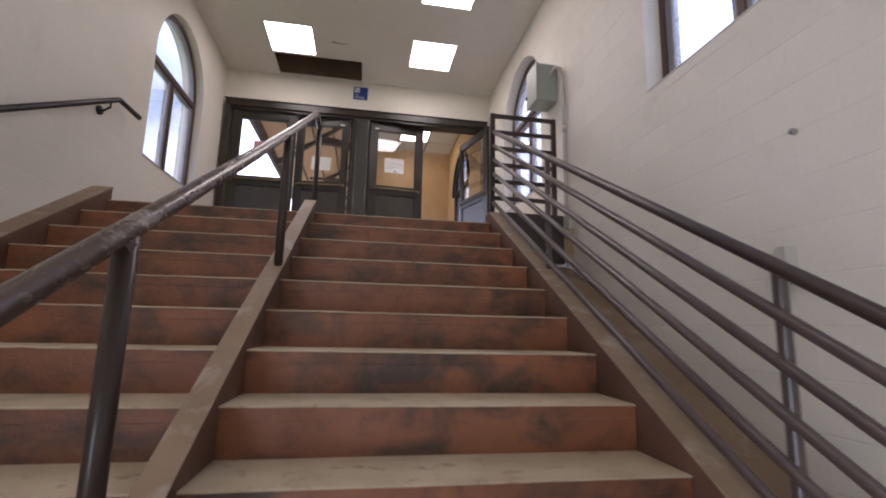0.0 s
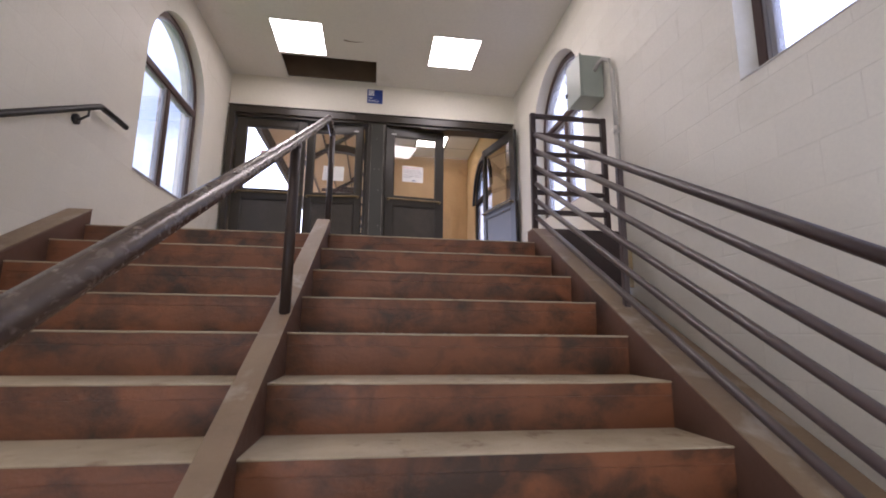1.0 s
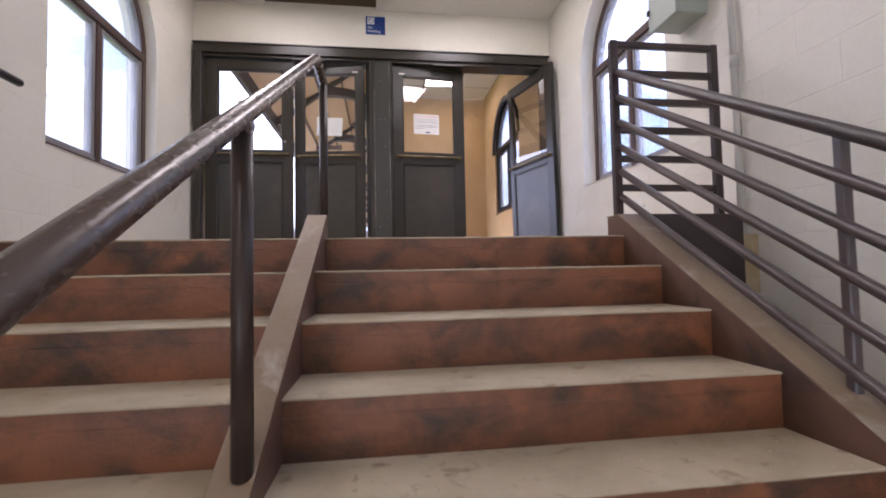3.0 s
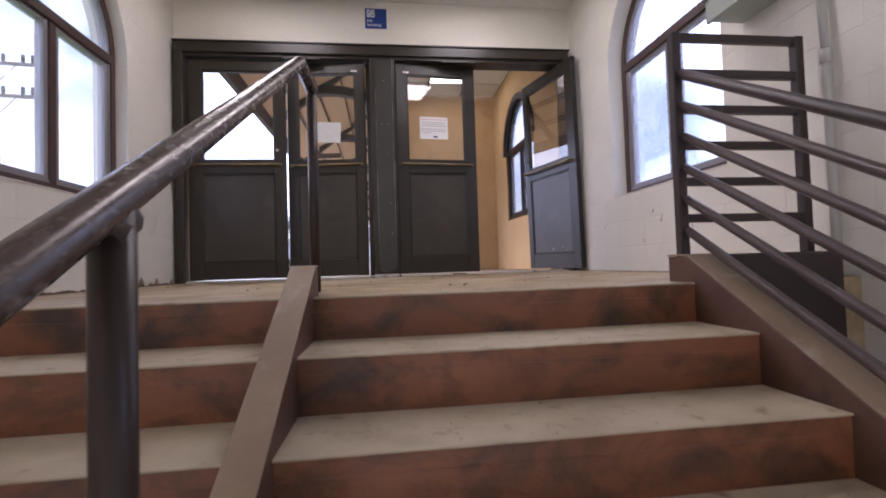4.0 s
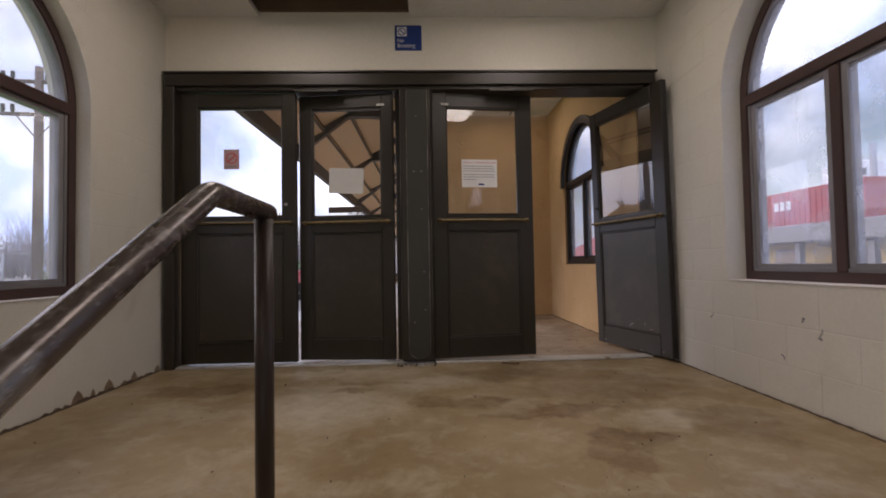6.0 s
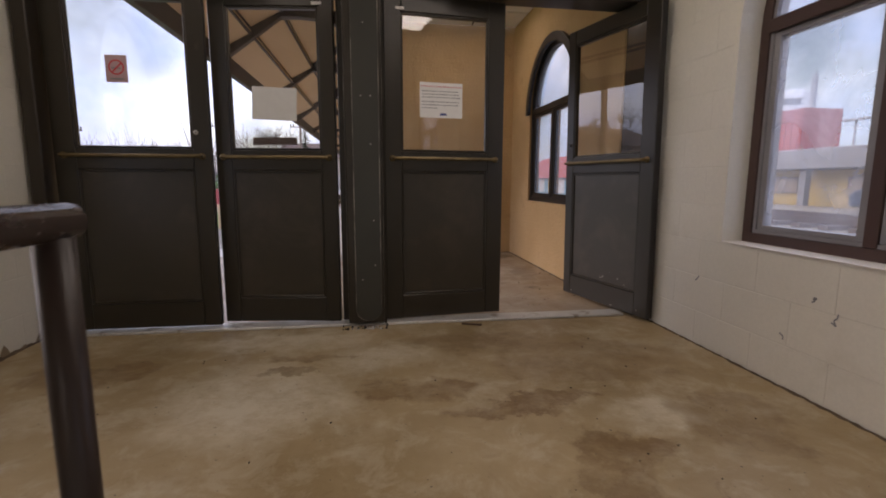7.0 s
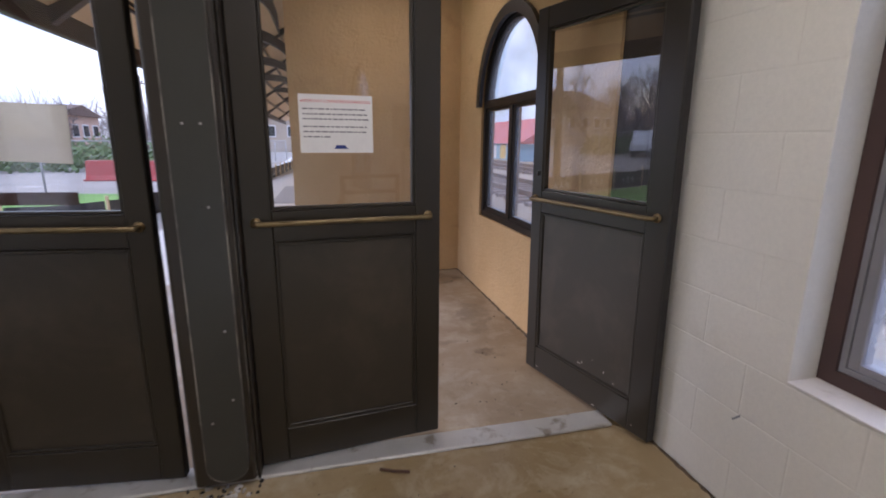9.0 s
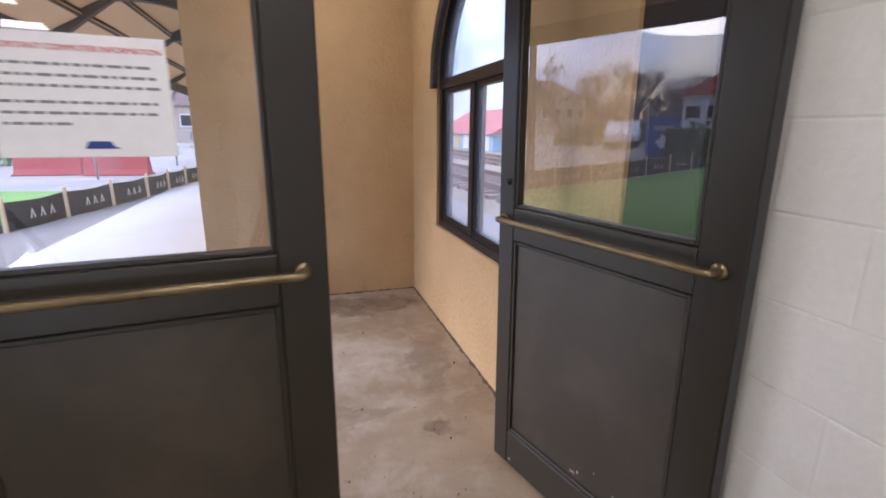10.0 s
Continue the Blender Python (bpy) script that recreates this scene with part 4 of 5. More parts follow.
# stepped boards run along the eave from brace to brace
bays = (Y0, *BRACES, Y1)
for ya, yb2 in zip(bays, bays[1:]):
    part("rafter", prism([(EX + 0.03, EZ - 0.01), (WX - 0.1, eave_z(WX - 0.1) - 0.01), (WX - 0.1, eave_z(WX - 0.1) + 0.15), (EX + 0.03, EZ + 0.15)], ya, ya + 0.09, "y"), TIMBER, eaves)
    for j in range(5):
        xa = EX + 0.03 + j * 0.34
        xb2 = xa + 0.345
        za, zb = eave_z(xa) + 0.10, eave_z(xb2) + 0.035
        part("soffit_board", prism([(xa, za), (xb2, zb), (xb2, zb + 0.02), (xa, za + 0.02)], ya + 0.092, yb2 - 0.002, "y"), BOARD, eaves)
        # dark strip drawn for the shadow in the gap between stepped boards
        part("gap_shade", prism([(xb2 - 0.020, zb - 0.030), (xb2, zb - 0.025), (xb2, zb - 0.001), (xb2 - 0.020, zb - 0.006)], ya + 0.092, yb2 - 0.002, "y"), TIMBER, eaves)
for y in BRACES:
    cx0, half = (EX + WX) / 2 - 0.02, (WX - EX) / 2 - 0.025
    arc = []
    for s in range(25):
        a = math.pi * s / 24
        arc.append((cx0 - half * math.cos(a), 2.26 + 0.52 * math.sin(a) ** 0.9))
    outer = [(u, v + 0.14) for u, v in arc]
    part("brace", prism(arc + outer[::-1], y, y + 0.12, "y"), TIMBER, eaves, "arched dark timber brace")

# ---- grounds ----
GROUND = surface("grey gravel ground", (0.30, 0.27, 0.24), (0.20, 0.18, 0.16), 0.9, 0.3, 8, 0.4, spots=(0.38, 0.35, 0.31), spot_scale=0.8)
PAVE = surface("pale concrete walkway", (0.62, 0.60, 0.57), (0.54, 0.52, 0.49), 0.8, 0.6, 14, 0.2)
GRASS = surface("green lawn", (0.12, 0.27, 0.030), (0.08, 0.19, 0.024), 0.8, 0.8, 30, 0.5)
SAND = surface("pale track ballast", (0.33, 0.265, 0.185), (0.22, 0.175, 0.125), 0.9, 0.7, 12, 0.5)
RUST = surface("rail steel", (0.16, 0.10, 0.07), (0.10, 0.07, 0.05), 0.5, 1.0, 20, 0.1, metal=0.5)
BARK = surface("bare tree bark", (0.15, 0.125, 0.115), (0.10, 0.082, 0.075), 0.9, 2.0, 12, 0.3)
PINE = surface("dark conifer needles", (0.030, 0.060, 0.030), (0.018, 0.038, 0.020), 0.8, 2.0, 10, 0.0)
HEDGE = surface("spring hedge leaves", (0.12, 0.19, 0.065), (0.08, 0.125, 0.045), 0.8, 1.0, 8, 0.0)
BRICKRED = surface("red painted steel", (0.46, 0.060, 0.055), (0.38, 0.05, 0.045), 0.5, 0.5, 8, 0.1)
YELLOW = surface("yellow wall paint", (0.66, 0.47, 0.14), (0.58, 0.40, 0.11), 0.7, 0.4, 8, 0.1)
SKYBLUE = surface("light blue wall paint", (0.22, 0.47, 0.62), (0.18, 0.40, 0.54), 0.7, 0.4, 8, 0.1)
ROOF = surface("grey shelter roof", (0.30, 0.29, 0.29), (0.24, 0.23, 0.23), 0.6, 0.4, 8, 0.1)
TAN = surface("tan siding", (0.52, 0.42, 0.32), (0.44, 0.35, 0.27), 0.8, 0.5, 8, 0.1)
PINKTAN = surface("faded pink stucco", (0.60, 0.40, 0.31), (0.52, 0.34, 0.26), 0.8, 0.5, 8, 0.1)
SHINGLE = surface("brown shingles", (0.15, 0.09, 0.07), (0.10, 0.065, 0.05), 0.8, 0.7, 9, 0.2)
CARPAINT = surface("dark blue car paint", (0.03, 0.045, 0.08), (0.025, 0.04, 0.07), 0.25, 0.5, 9, 0.0)
TRUCKBLUE = surface("blue truck body", (0.02, 0.10, 0.34), (0.018, 0.085, 0.30), 0.4, 0.5, 9, 0.0)
BANNER = surface("black banner cloth", (0.040, 0.040, 0.045), (0.030, 0.030, 0.034), 0.7, 1.0, 20, 0.1)
GALV = surface("galvanised fence steel", (0.42, 0.43, 0.44), (0.34, 0.35, 0.36), 0.5, 2.0, 30, 0.0, metal=0.5)
DARKGLASS = surface("dark window glass", (0.03, 0.035, 0.04), (0.02, 0.025, 0.03), 0.12, 1.0, 20, 0.0)
RUBBER = surface("black rubber", (0.02, 0.02, 0.02), (0.015, 0.015, 0.015), 0.7, 2.0, 30, 0.0)
WOODPOLE = surface("weathered pole wood", (0.20, 0.15, 0.12), (0.14, 0.10, 0.08), 0.9, 2.0, 20, 0.2)

b = bmesh.new()
S = 1500.0
xs = [-S, -300, -80, -30, -10, -5.4, -2.3, 2.3, 10, 30, 80, 300, S]
ys = [-S, -300, -60, -20, -6.4, -1.2, 6.2, 9.5, 20, 40, 90, 300, S]
verts = [[b.verts.new((x, y, -0.16)) for x in xs] for y in ys]
for k in range(len(ys) - 1):
    for i in range(len(xs) - 1):
        if not (i == 6 and k in (4, 5) or i == 5 and k == 4):
            b.faces.new((verts[k][i], verts[k][i + 1], verts[k + 1][i + 1], verts[k + 1][i]))
tagged(part("ground", b, GROUND), "grey gravel station grounds", "ground", kind="structure")
# unseen pit and walls, added to go with the fill lamp's opening
tagged(part("forecourt", box(-5.4, -2.118, -6.4, -1.2, LOW - 0.3, LOW - 0.004), PAVE), "unseen sunken concrete forecourt added before the light opening", "ground", kind="structure")
b = box(-5.6, -5.4, -6.6, -1.0, LOW - 0.3, -0.162)
box(-5.4, -2.118, -1.2, -1.0, LOW - 0.3, -0.162, bm=b)
box(-5.4, -2.118, -6.6, -6.4, LOW - 0.3, -0.162, bm=b)
tagged(part("retaining_wall", b, PAVE), "unseen plain concrete wall added round the sunken forecourt", "wall", kind="structure")
tagged(part("walkway", box(-2.05, 0.128, 9.003, 60.0, -0.3, -0.006), PAVE), "pale concrete walkway beside the building", "pavement", kind="structure")
tagged(part("ramp_patch", box(-0.75, 0.126, 15.0, 19.0, -0.1, 0.0), ROOF), "grey asphalt patch in the walkway", "pavement", kind="structure")
tagged(part("pavement", box(-3.2, -2.052, 5.0, 60.0, -0.3, -0.03), GROUND), "gravel strip beside the walkway", "pavement", kind="structure")
lawn_pts = [(-2.6, 5.0), (-2.9, 11.2), (-5.2, 11.4), (-7.3, 10.8), (-9.4, 10.35), (-16, 9.1), (-16, 1), (-4, 1)]
tagged(part("lawn", prism(lawn_pts, -0.3, -0.05, "z"), GRASS), "bright green lawn beside the porch", "lawn", kind="structure")
lawn_far = [(-3.4, 13.3), (-2.7, 16.4), (-4.0, 18.0), (-9, 19), (-9, 14.5), (-5.4, 12.2)]
tagged(part("far_lawn", prism(lawn_far, -0.3, -0.06, "z"), GRASS), "green lawn behind the banner fence", "lawn", kind="structure")
b = bmesh.new()
random.seed(11)
for _ in range(9000):
    x, y = -2.5 - 9 * random.random() ** 1.5, 6.2 + 8.5 * random.random()
    if y > 11.2 - max(0, -5.2 - x) * 0.28:
        continue
    h, a = 0.03 + 0.05 * random.random(), random.random() * 6.3
    dx, dy = 0.006 * math.cos(a), 0.006 * math.sin(a)
    b.faces.new([b.verts.new(v) for v in ((x - dx, y - dy, -0.052), (x + dx, y + dy, -0.052), (x + random.uniform(-0.03, 0.03), y + random.uniform(-0.03, 0.03), -0.05 + h))])
tagged(part("grass", b, GRASS), "short green grass blades", "grass", kind="stuff")

# low banner fence round the lawn
fence = thing("banner_fence", "low fence of black printed banners on wooden stakes", "fence")
line = [(-0.95, 30.0), (-1.45, 22.0), (-2.2, 16.4), (-3.0, 12.8), (-5.2, 11.5), (-7.3, 10.9), (-9.4, 10.45), (-16.0, 9.2)]
def along(points, step):
    out = []
    for (xa, ya), (xb2, yb2) in zip(points, points[1:]):
        d = math.hypot(xb2 - xa, yb2 - ya)
        for i in range(max(1, round(d / step))):
            f = i / max(1, round(d / step))
            out.append((xa + (xb2 - xa) * f, ya + (yb2 - ya) * f))
    return out + [points[-1]]
stakes = along(line, 1.15)
for (xa, ya), (xb2, yb2) in zip(stakes, stakes[1:]):
    part("stake", box(xa - 0.02, xa + 0.02, ya - 0.02, ya + 0.02, -0.2, 0.46), BOARD, fence)
    d = Vector((xb2 - xa, yb2 - ya, 0))
    nrm = Vector((-d.y, d.x, 0)).normalized()
    b = bmesh.new()
    rows = []
    for i in range(9):
        f = 0.03 + 0.94 * i / 8
        q = Vector((xa, ya, 0)) + d * f + nrm * 0.02 * math.sin(f * 9 + xa)
        rows.append([b.verts.new(q + Vector((0, 0, z)) + nrm * s) for z, s in ((-0.04, 0.004), (0.38 - 0.02 * math.sin(math.pi * f), 0.004), (0.38 - 0.02 * math.sin(math.pi * f), -0.004), (-0.04, -0.004))])
    for p, q in zip(rows, rows[1:]):
        for i in range(4):
            b.faces.new((p[i], p[(i + 1) % 4], q[(i + 1) % 4], q[i]))
    bmesh.ops.recalc_face_normals(b, faces=b.faces[:])
    ban = part("banner", b, BANNER, fence)
    for j in range(3):
        for s in (-1, 1):
            q = Vector((xa, ya, 0)) + d * (0.30 + 0.16 * j) + nrm * 0.032 * s
            e = d.normalized() * 0.055
            b = bmesh.new()
            b.faces.new([b.verts.new(v) for v in (q - e + Vector((0, 0, 0.10)), q - e * 0.5 + Vector((0, 0, 0.10)), q + Vector((0, 0, 0.19)), q + e * 0.5 + Vector((0, 0, 0.10)), q + e + Vector((0, 0, 0.10)), q + Vector((0, 0, 0.25)))])
            part("print_mark", b, WHITE, ban, "white printed mark")


# chain-link fence farther off
def chain_fence(points, h, label):
    t = thing("chain_link_fence", label, "fence")
    ps = along(points, 3.0)
    for (xa, ya), (xb2, yb2) in zip(ps, ps[1:]):
        smooth(part("post", tube([(xa, ya, -0.2), (xa, ya, h)], 0.03, 6), GALV, t))
        part("rail", tube([(xa, ya, h - 0.03), (xb2, yb2, h - 0.03)], 0.02, 5), GALV, t)
        b = bmesh.new()
        for s in range(-8, 21):
            for sg in (1, -1):
                f0, f1 = s / 20, s / 20 + 0.45
                if sg < 0:
                    f0, f1 = f1, f0
                za, zb = 0.0, h - 0.04
                lo, hi = (f0, za), (f1, zb)
                def clip(p, q):
                    if p[0] < 0:
                        r = (0 - p[0]) / (q[0] - p[0])
                        return (0, p[1] + (q[1] - p[1]) * r)
                    if p[0] > 1:
                        r = (1 - p[0]) / (q[0] - p[0])
                        return (1, p[1] + (q[1] - p[1]) * r)
                    return p
                if min(f0, f1) > 1 or max(f0, f1) < 0:
                    continue
                lo, hi = clip(lo, hi), clip(hi, lo)
                pa = (xa + (xb2 - xa) * lo[0], ya + (yb2 - ya) * lo[0], lo[1])
                pb = (xa + (xb2 - xa) * hi[0], ya + (yb2 - ya) * hi[0], hi[1])
                tube([pa, pb], 0.0022, 3, bm=b, cap=False)
        part("mesh", b, GALV, t)
    return t


chain_fence([(-2.2, 40), (-5.0, 22), (-9.5, 17.5), (-24, 13.5)], 1.3, "galvanised chain-link fence behind the lawn")


# trees
def bare_tree(x, y, height, seed, label="tall bare tree with spreading grey-brown branches"):
    rnd = random.Random(seed)
    t = thing("tree", label, "tree", pose(x, y, -0.2), "bare trees")
    tb, cb = bmesh.new(), bmesh.new()
    def limb(p, d, ln, r, depth):
        pts, rad = [p], [r]
        q, v = p.copy(), d.copy()
        for i in range(4):
            v = (v + Vector((rnd.uniform(-1, 1), rnd.uniform(-1, 1), rnd.uniform(-0.4, 0.7))) * 0.22).normalized()
            q = q + v * ln / 4
            pts.append(q.copy())
            rad.append(r * (1 - 0.11 * (i + 1)))
        tube(pts, rad, 7 if depth == 0 else (5 if depth < 3 else 3), bm=tb if depth < 2 else cb, cap=depth == 0)
        if depth < 5:
            for _ in range(4 if depth in (1, 2) else 3):
                f = rnd.choice((2, 3, 4, 4))
                a = rnd.random() * 6.28
                nd = (v + Vector((math.cos(a), math.sin(a), 0.25)) * rnd.uniform(0.45, 0.95)).normalized()
                limb(pts[f], nd, ln * rnd.uniform(0.6, 0.84), max(rad[f] * 0.72, 0.016), depth + 1)
    limb(Vector((0, 0, 0)), Vector((0.03, 0.02, 1)), height * 0.30, height * 0.026, 0)
    part("trunk", tb, BARK, t)
    part("crown", cb, BARK, t, "fine leafless twigs")


def conifer(x, y, height, seed):
    rnd = random.Random(seed)
    t = thing("conifer", "dark green conifer with drooping layered boughs", "tree", pose(x, y, -0.2))
    part("trunk", tube([(0, 0, 0), (0.05, 0, height * 0.5), (0, 0, height)], [height * 0.022, height * 0.014, 0.01], 6), BARK, t)
    b = bmesh.new()
    for k in range(34):
        f = k / 33
        z = height * (0.10 + 0.9 * f)
        for j in range(9):
            a = rnd.random() * 6.28
            ln = height * 0.21 * (1 - f) ** 0.8 * rnd.uniform(0.6, 1.15) + 0.05
            e = Vector((math.cos(a), math.sin(a), 0))
            s = Vector((-e.y, e.x, 0))
            tip = Vector((0, 0, z)) + e * ln + Vector((0, 0, -ln * rnd.uniform(0.15, 0.5)))
            for w in range(4):
                m0 = Vector((0, 0, z)).lerp(tip, 0.15 + 0.22 * w)
                wd = ln * 0.22 * (1 - w * 0.2)
                b.faces.new([b.verts.new(v) for v in (m0 - s * wd, m0 + e * ln * 0.30 + Vector((0, 0, -0.05 * ln)), m0 + s * wd, m0 + Vector((0, 0, 0.08 * ln)))])
    part("crown", b, PINE, t)


def shrub(x, y, r, h, seed):
    rnd = random.Random(seed)
    b = bmesh.new()
    for _ in range(500):
        a, u, f = rnd.random() * 6.28, rnd.random() ** 0.5, rnd.random()
        c = Vector((x + r * u * math.cos(a), y + r * u * math.sin(a), -0.15 + h * f * (1 - 0.5 * u * u) * rnd.uniform(0.6, 1.0)))
        d = Vector((rnd.uniform(-1, 1), rnd.uniform(-1, 1), rnd.uniform(-1, 1))).normalized() * 0.14
        e = d.orthogonal().normalized() * 0.09
        b.faces.new([b.verts.new(v) for v in (c - d, c + e, c + d, c - e)])
    tagged(part("shrub", b, HEDGE), "loose green spring shrub by the fence", "shrub")


for i, (x, y, h) in enumerate(((-29, 24.5, 6.6), (-32, 22.5, 6.4), (-36, 22, 6.8), (-27, 27, 6.2), (-38, 26, 7.2), (-34, 18.5, 6.2), (-41, 21, 6.8), (-30, 31, 7), (-17, 44, 4.6), (-10, 54, 8))):
    bare_tree(x, y, h, 20 + i)
conifer(-18.3, 46, 4.6, 3)
conifer(-6.5, 50, 7, 4)
for i, (x, y) in enumerate(((-8, 29), (-10.5, 30), (-13, 29.5), (-17, 28.8), (-18.0, 12.2), (-25, 21), (-28, 20), (-30, 18.5))):
    shrub(x, y, 1.5, 1.6, 60 + i)


b = bmesh.new()
rnd = random.Random(77)
for _ in range(420):
    a = rnd.uniform(math.radians(92), math.radians(176))
    d = rnd.uniform(62, 95)
    x, y, h = d * math.cos(a), 6 + d * math.sin(a), rnd.uniform(4.0, 8.5)
    for _ in range(22):
        u = Vector((rnd.uniform(-1, 1), rnd.uniform(-1, 1), 0))
        tube([(x, y, -0.2), (x + u.x * 0.9, y + u.y * 0.9, h * rnd.uniform(0.3, 0.5)), (x + u.x * 2.8, y + u.y * 2.8, h * rnd.uniform(0.45, 1.05))], [0.05, 0.03, 0.012], 3, bm=b, cap=False)
# distance haze is put into this pale twig colour
WOODS = surface("far twigs with painted haze", (0.30, 0.265, 0.27), (0.22, 0.195, 0.20), 0.9, 0.2, 2, 0.0)
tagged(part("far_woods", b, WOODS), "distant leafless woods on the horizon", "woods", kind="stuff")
for i, (x, y) in enumerate(((-16, 45), (-20, 46), (-23, 47), (-27, 46), (-12, 47), (-31, 45))):
    shrub(x, y, 2.2, 2.0, 90 + i)


# buildings
def house(name, x0, x1, y0, y1, h, roof_h, wall_mat, roof_mat, label, windows=4):
    t = thing(name, label, "building")
    part("wall", box(x0, x1, y0, y1, -0.3, h), wall_mat, t)
    xm = (x0 + x1) / 2
    if roof_h > 0:
        part("roof", prism([(y0 - 0.4, h - 0.1), ((y0 + y1) / 2, h + roof_h), (y1 + 0.4, h - 0.1)], x0 - 0.4, x1 + 0.4, "x"), roof_mat, t)
    else:
        part("roof", box(x0 - 0.3, x1 + 0.3, y0 - 0.3, y1 + 0.3, h + 0.002, h + 0.35), roof_mat, t)
    for i in range(windows):
        c = x0 + (x1 - x0) * (i + 0.5) / windows
        w = part("window", box(c - 0.6, c + 0.6, y0 - 0.06, y0 - 0.003, h * 0.4, h * 0.75), WHITE, t)
        part("pane", box(c - 0.5, c + 0.5, y0 - 0.085, y0 - 0.062, h * 0.43, h * 0.72), DARKGLASS, w)
        c = y0 + (y1 - y0) * (i + 0.5) / windows
        for xs, s in ((x1, 1), (x0, -1)):
            w = part("window", box(xs + s * 0.003, xs + s * 0.06, c - 0.6, c + 0.6, h * 0.4, h * 0.75), WHITE, t)
            part("pane", box(xs + s * 0.062, xs + s * 0.085, c - 0.5, c + 0.5, h * 0.43, h * 0.72), DARKGLASS, w)
    return t


house("house", -50, -40, 34, 44, 3.6, 2.4, TAN, SHINGLE, "tan house with brown shingle roof behind the trees")
house("house", -29, -21.5, 52, 60, 3.4, 0.9, PINKTAN, SHINGLE, "faded pink house with low brown roof behind the fence")
house("house", -12, -2, 66, 76, 4.0, 2.0, TAN, SHINGLE, "low tan building beyond the walkway")
house("house", -44, -36, 12.5, 18.5, 3.0, 1.7, WHITE, BRICKRED, "white house with a red roof beside bare trees")


def barrier(x, y, rz, i):
    t = thing("road_barrier", "red plastic road barrier on the gravel", "barrier", pose(x, y, -0.16, 0, 0, rz), "red barriers")
    part("body", prism([(-0.3, 0), (0.3, 0), (0.2, 0.2), (0.1, 0.72), (-0.1, 0.72), (-0.2, 0.2)], -0.95, 0.95, "y", 0.02), BRICKRED, t)
    part("foot", box(-0.33, 0.33, -0.99, 0.99, 0.0, 0.06, 0.01), BRICKRED, t)


for i in range(2):
    barrier(-4.9 - 2.1 * i, 23.6 + 0.35 * math.sin(i * 2.1) + 0.12 * i, 84 + 6 * math.sin(i), i)


def car(x, y, rz, paint, label):
    t = thing("car", label, "car", pose(x, y, -0.16, 0, 0, rz))
    prof = [(-2.2, 0.35), (-2.2, 0.78), (-1.95, 0.92), (-1.3, 0.95), (-0.75, 1.42), (0.75, 1.44), (1.35, 0.98), (2.0, 0.88), (2.2, 0.70), (2.2, 0.35)]
    part("body", prism(prof, -0.85, 0.85, "y", 0.05), paint, t)
    part("windscreen", prism([(-1.18, 0.98), (-0.74, 1.36), (0.74, 1.38), (1.22, 1.0)], -0.862, 0.862, "y"), DARKGLASS, t)
    for wx2 in (-1.35, 1.35):
        for s in (-1, 1):
            w = smooth(part("wheel", tube([(wx2, s * 0.66, 0.33), (wx2, s * 0.87, 0.33)], 0.33, 16), RUBBER, t))
            smooth(part("rim", tube([(wx2, s * 0.86, 0.33), (wx2, s * 0.882, 0.33)], 0.2, 12), GALV, w))


car(-14.6, 25.0, 12, CARPAINT, "dark blue parked saloon car")
car(-24.0, 17.6, -20, WHITE, "white parked saloon car")

t = thing("collection_bin", "blue steel collection bin with a pale emblem by the lawn", "bin", pose(-17.1, 12.95, -0.16, 0, 0, 62))
part("body", box(-0.55, 0.55, -0.5, 0.5, 0.0, 1.42, 0.02), TRUCKBLUE, t)
part("roof", prism([(-0.54, 1.421), (0.54, 1.421), (0.54, 1.50), (-0.54, 1.60)], -0.58, 0.58, "x", 0.008), TRUCKBLUE, t)
part("chute", box(-0.35, 0.35, -0.56, -0.501, 1.05, 1.25, 0.01), GALV, t, "steel chute flap")
b = bmesh.new()
b.faces.new([b.verts.new((0.24 * (1 + 0.18 * math.cos(5 * a)) * math.cos(a), -0.505, 0.62 + 0.24 * (1 + 0.18 * math.cos(5 * a)) * math.sin(a))) for a in (2 * math.pi * k / 40 for k in range(40))])
part("emblem", b, WHITE, t, "pale round emblem")
for x, y in ((-15.6, 11.6), (-16.3, 12.0)):
    t = thing("waste_bin", "dark green wheeled waste bin beside the truck", "bin", pose(x, y, -0.06, 0, 0, 20))
    part("body", box(-0.35, 0.35, -0.35, 0.35, 0.05, 1.0, 0.03), PINE, t)
    part("lid", box(-0.37, 0.37, -0.38, 0.36, 1.002, 1.06, 0.02), PINE, t)


def utility_pole(x, y, h, rz, arms, label):
    t = thing("utility_pole", label, "utility pole", pose(x, y, -0.2, 0, 0, rz))
    smooth(part("pole", tube([(0, 0, 0), (0, 0, h)], [0.12, 0.085], 8), WOODPOLE, t))
    for z in arms:
        a = part("crossarm", box(-0.80, 0.80, -0.04, 0.04, z - 0.035, z + 0.035), WOODPOLE, t)
        part("arm_brace", tube([(0.0, -0.08, z - 0.6), (0.45, -0.05, z - 0.035)], 0.014, 4), WOODPOLE, t)
        part("arm_brace", tube([(0.0, -0.08, z - 0.6), (-0.45, -0.05, z - 0.035)], 0.014, 4), WOODPOLE, t)
        for u in (-0.75, -0.55, 0.16, 0.55, 0.75):
            smooth(part("insulator", tube([(u, 0, z + 0.035), (u, 0, z + 0.09), (u, 0, z + 0.23)], [0.025, 0.045, 0.04], 7), RUBBER, a))


utility_pole(-9.02, 13.75, 5.75, 8, (5.40, 4.62), "wooden utility pole with two crossarms outside the window")
utility_pole(-18.9, 36, 4.9, 5, (4.2,), "far wooden utility pole with one crossarm")
utility_pole(-6.0, 44, 6.0, 5, (5.5,), "far wooden utility pole with one crossarm")
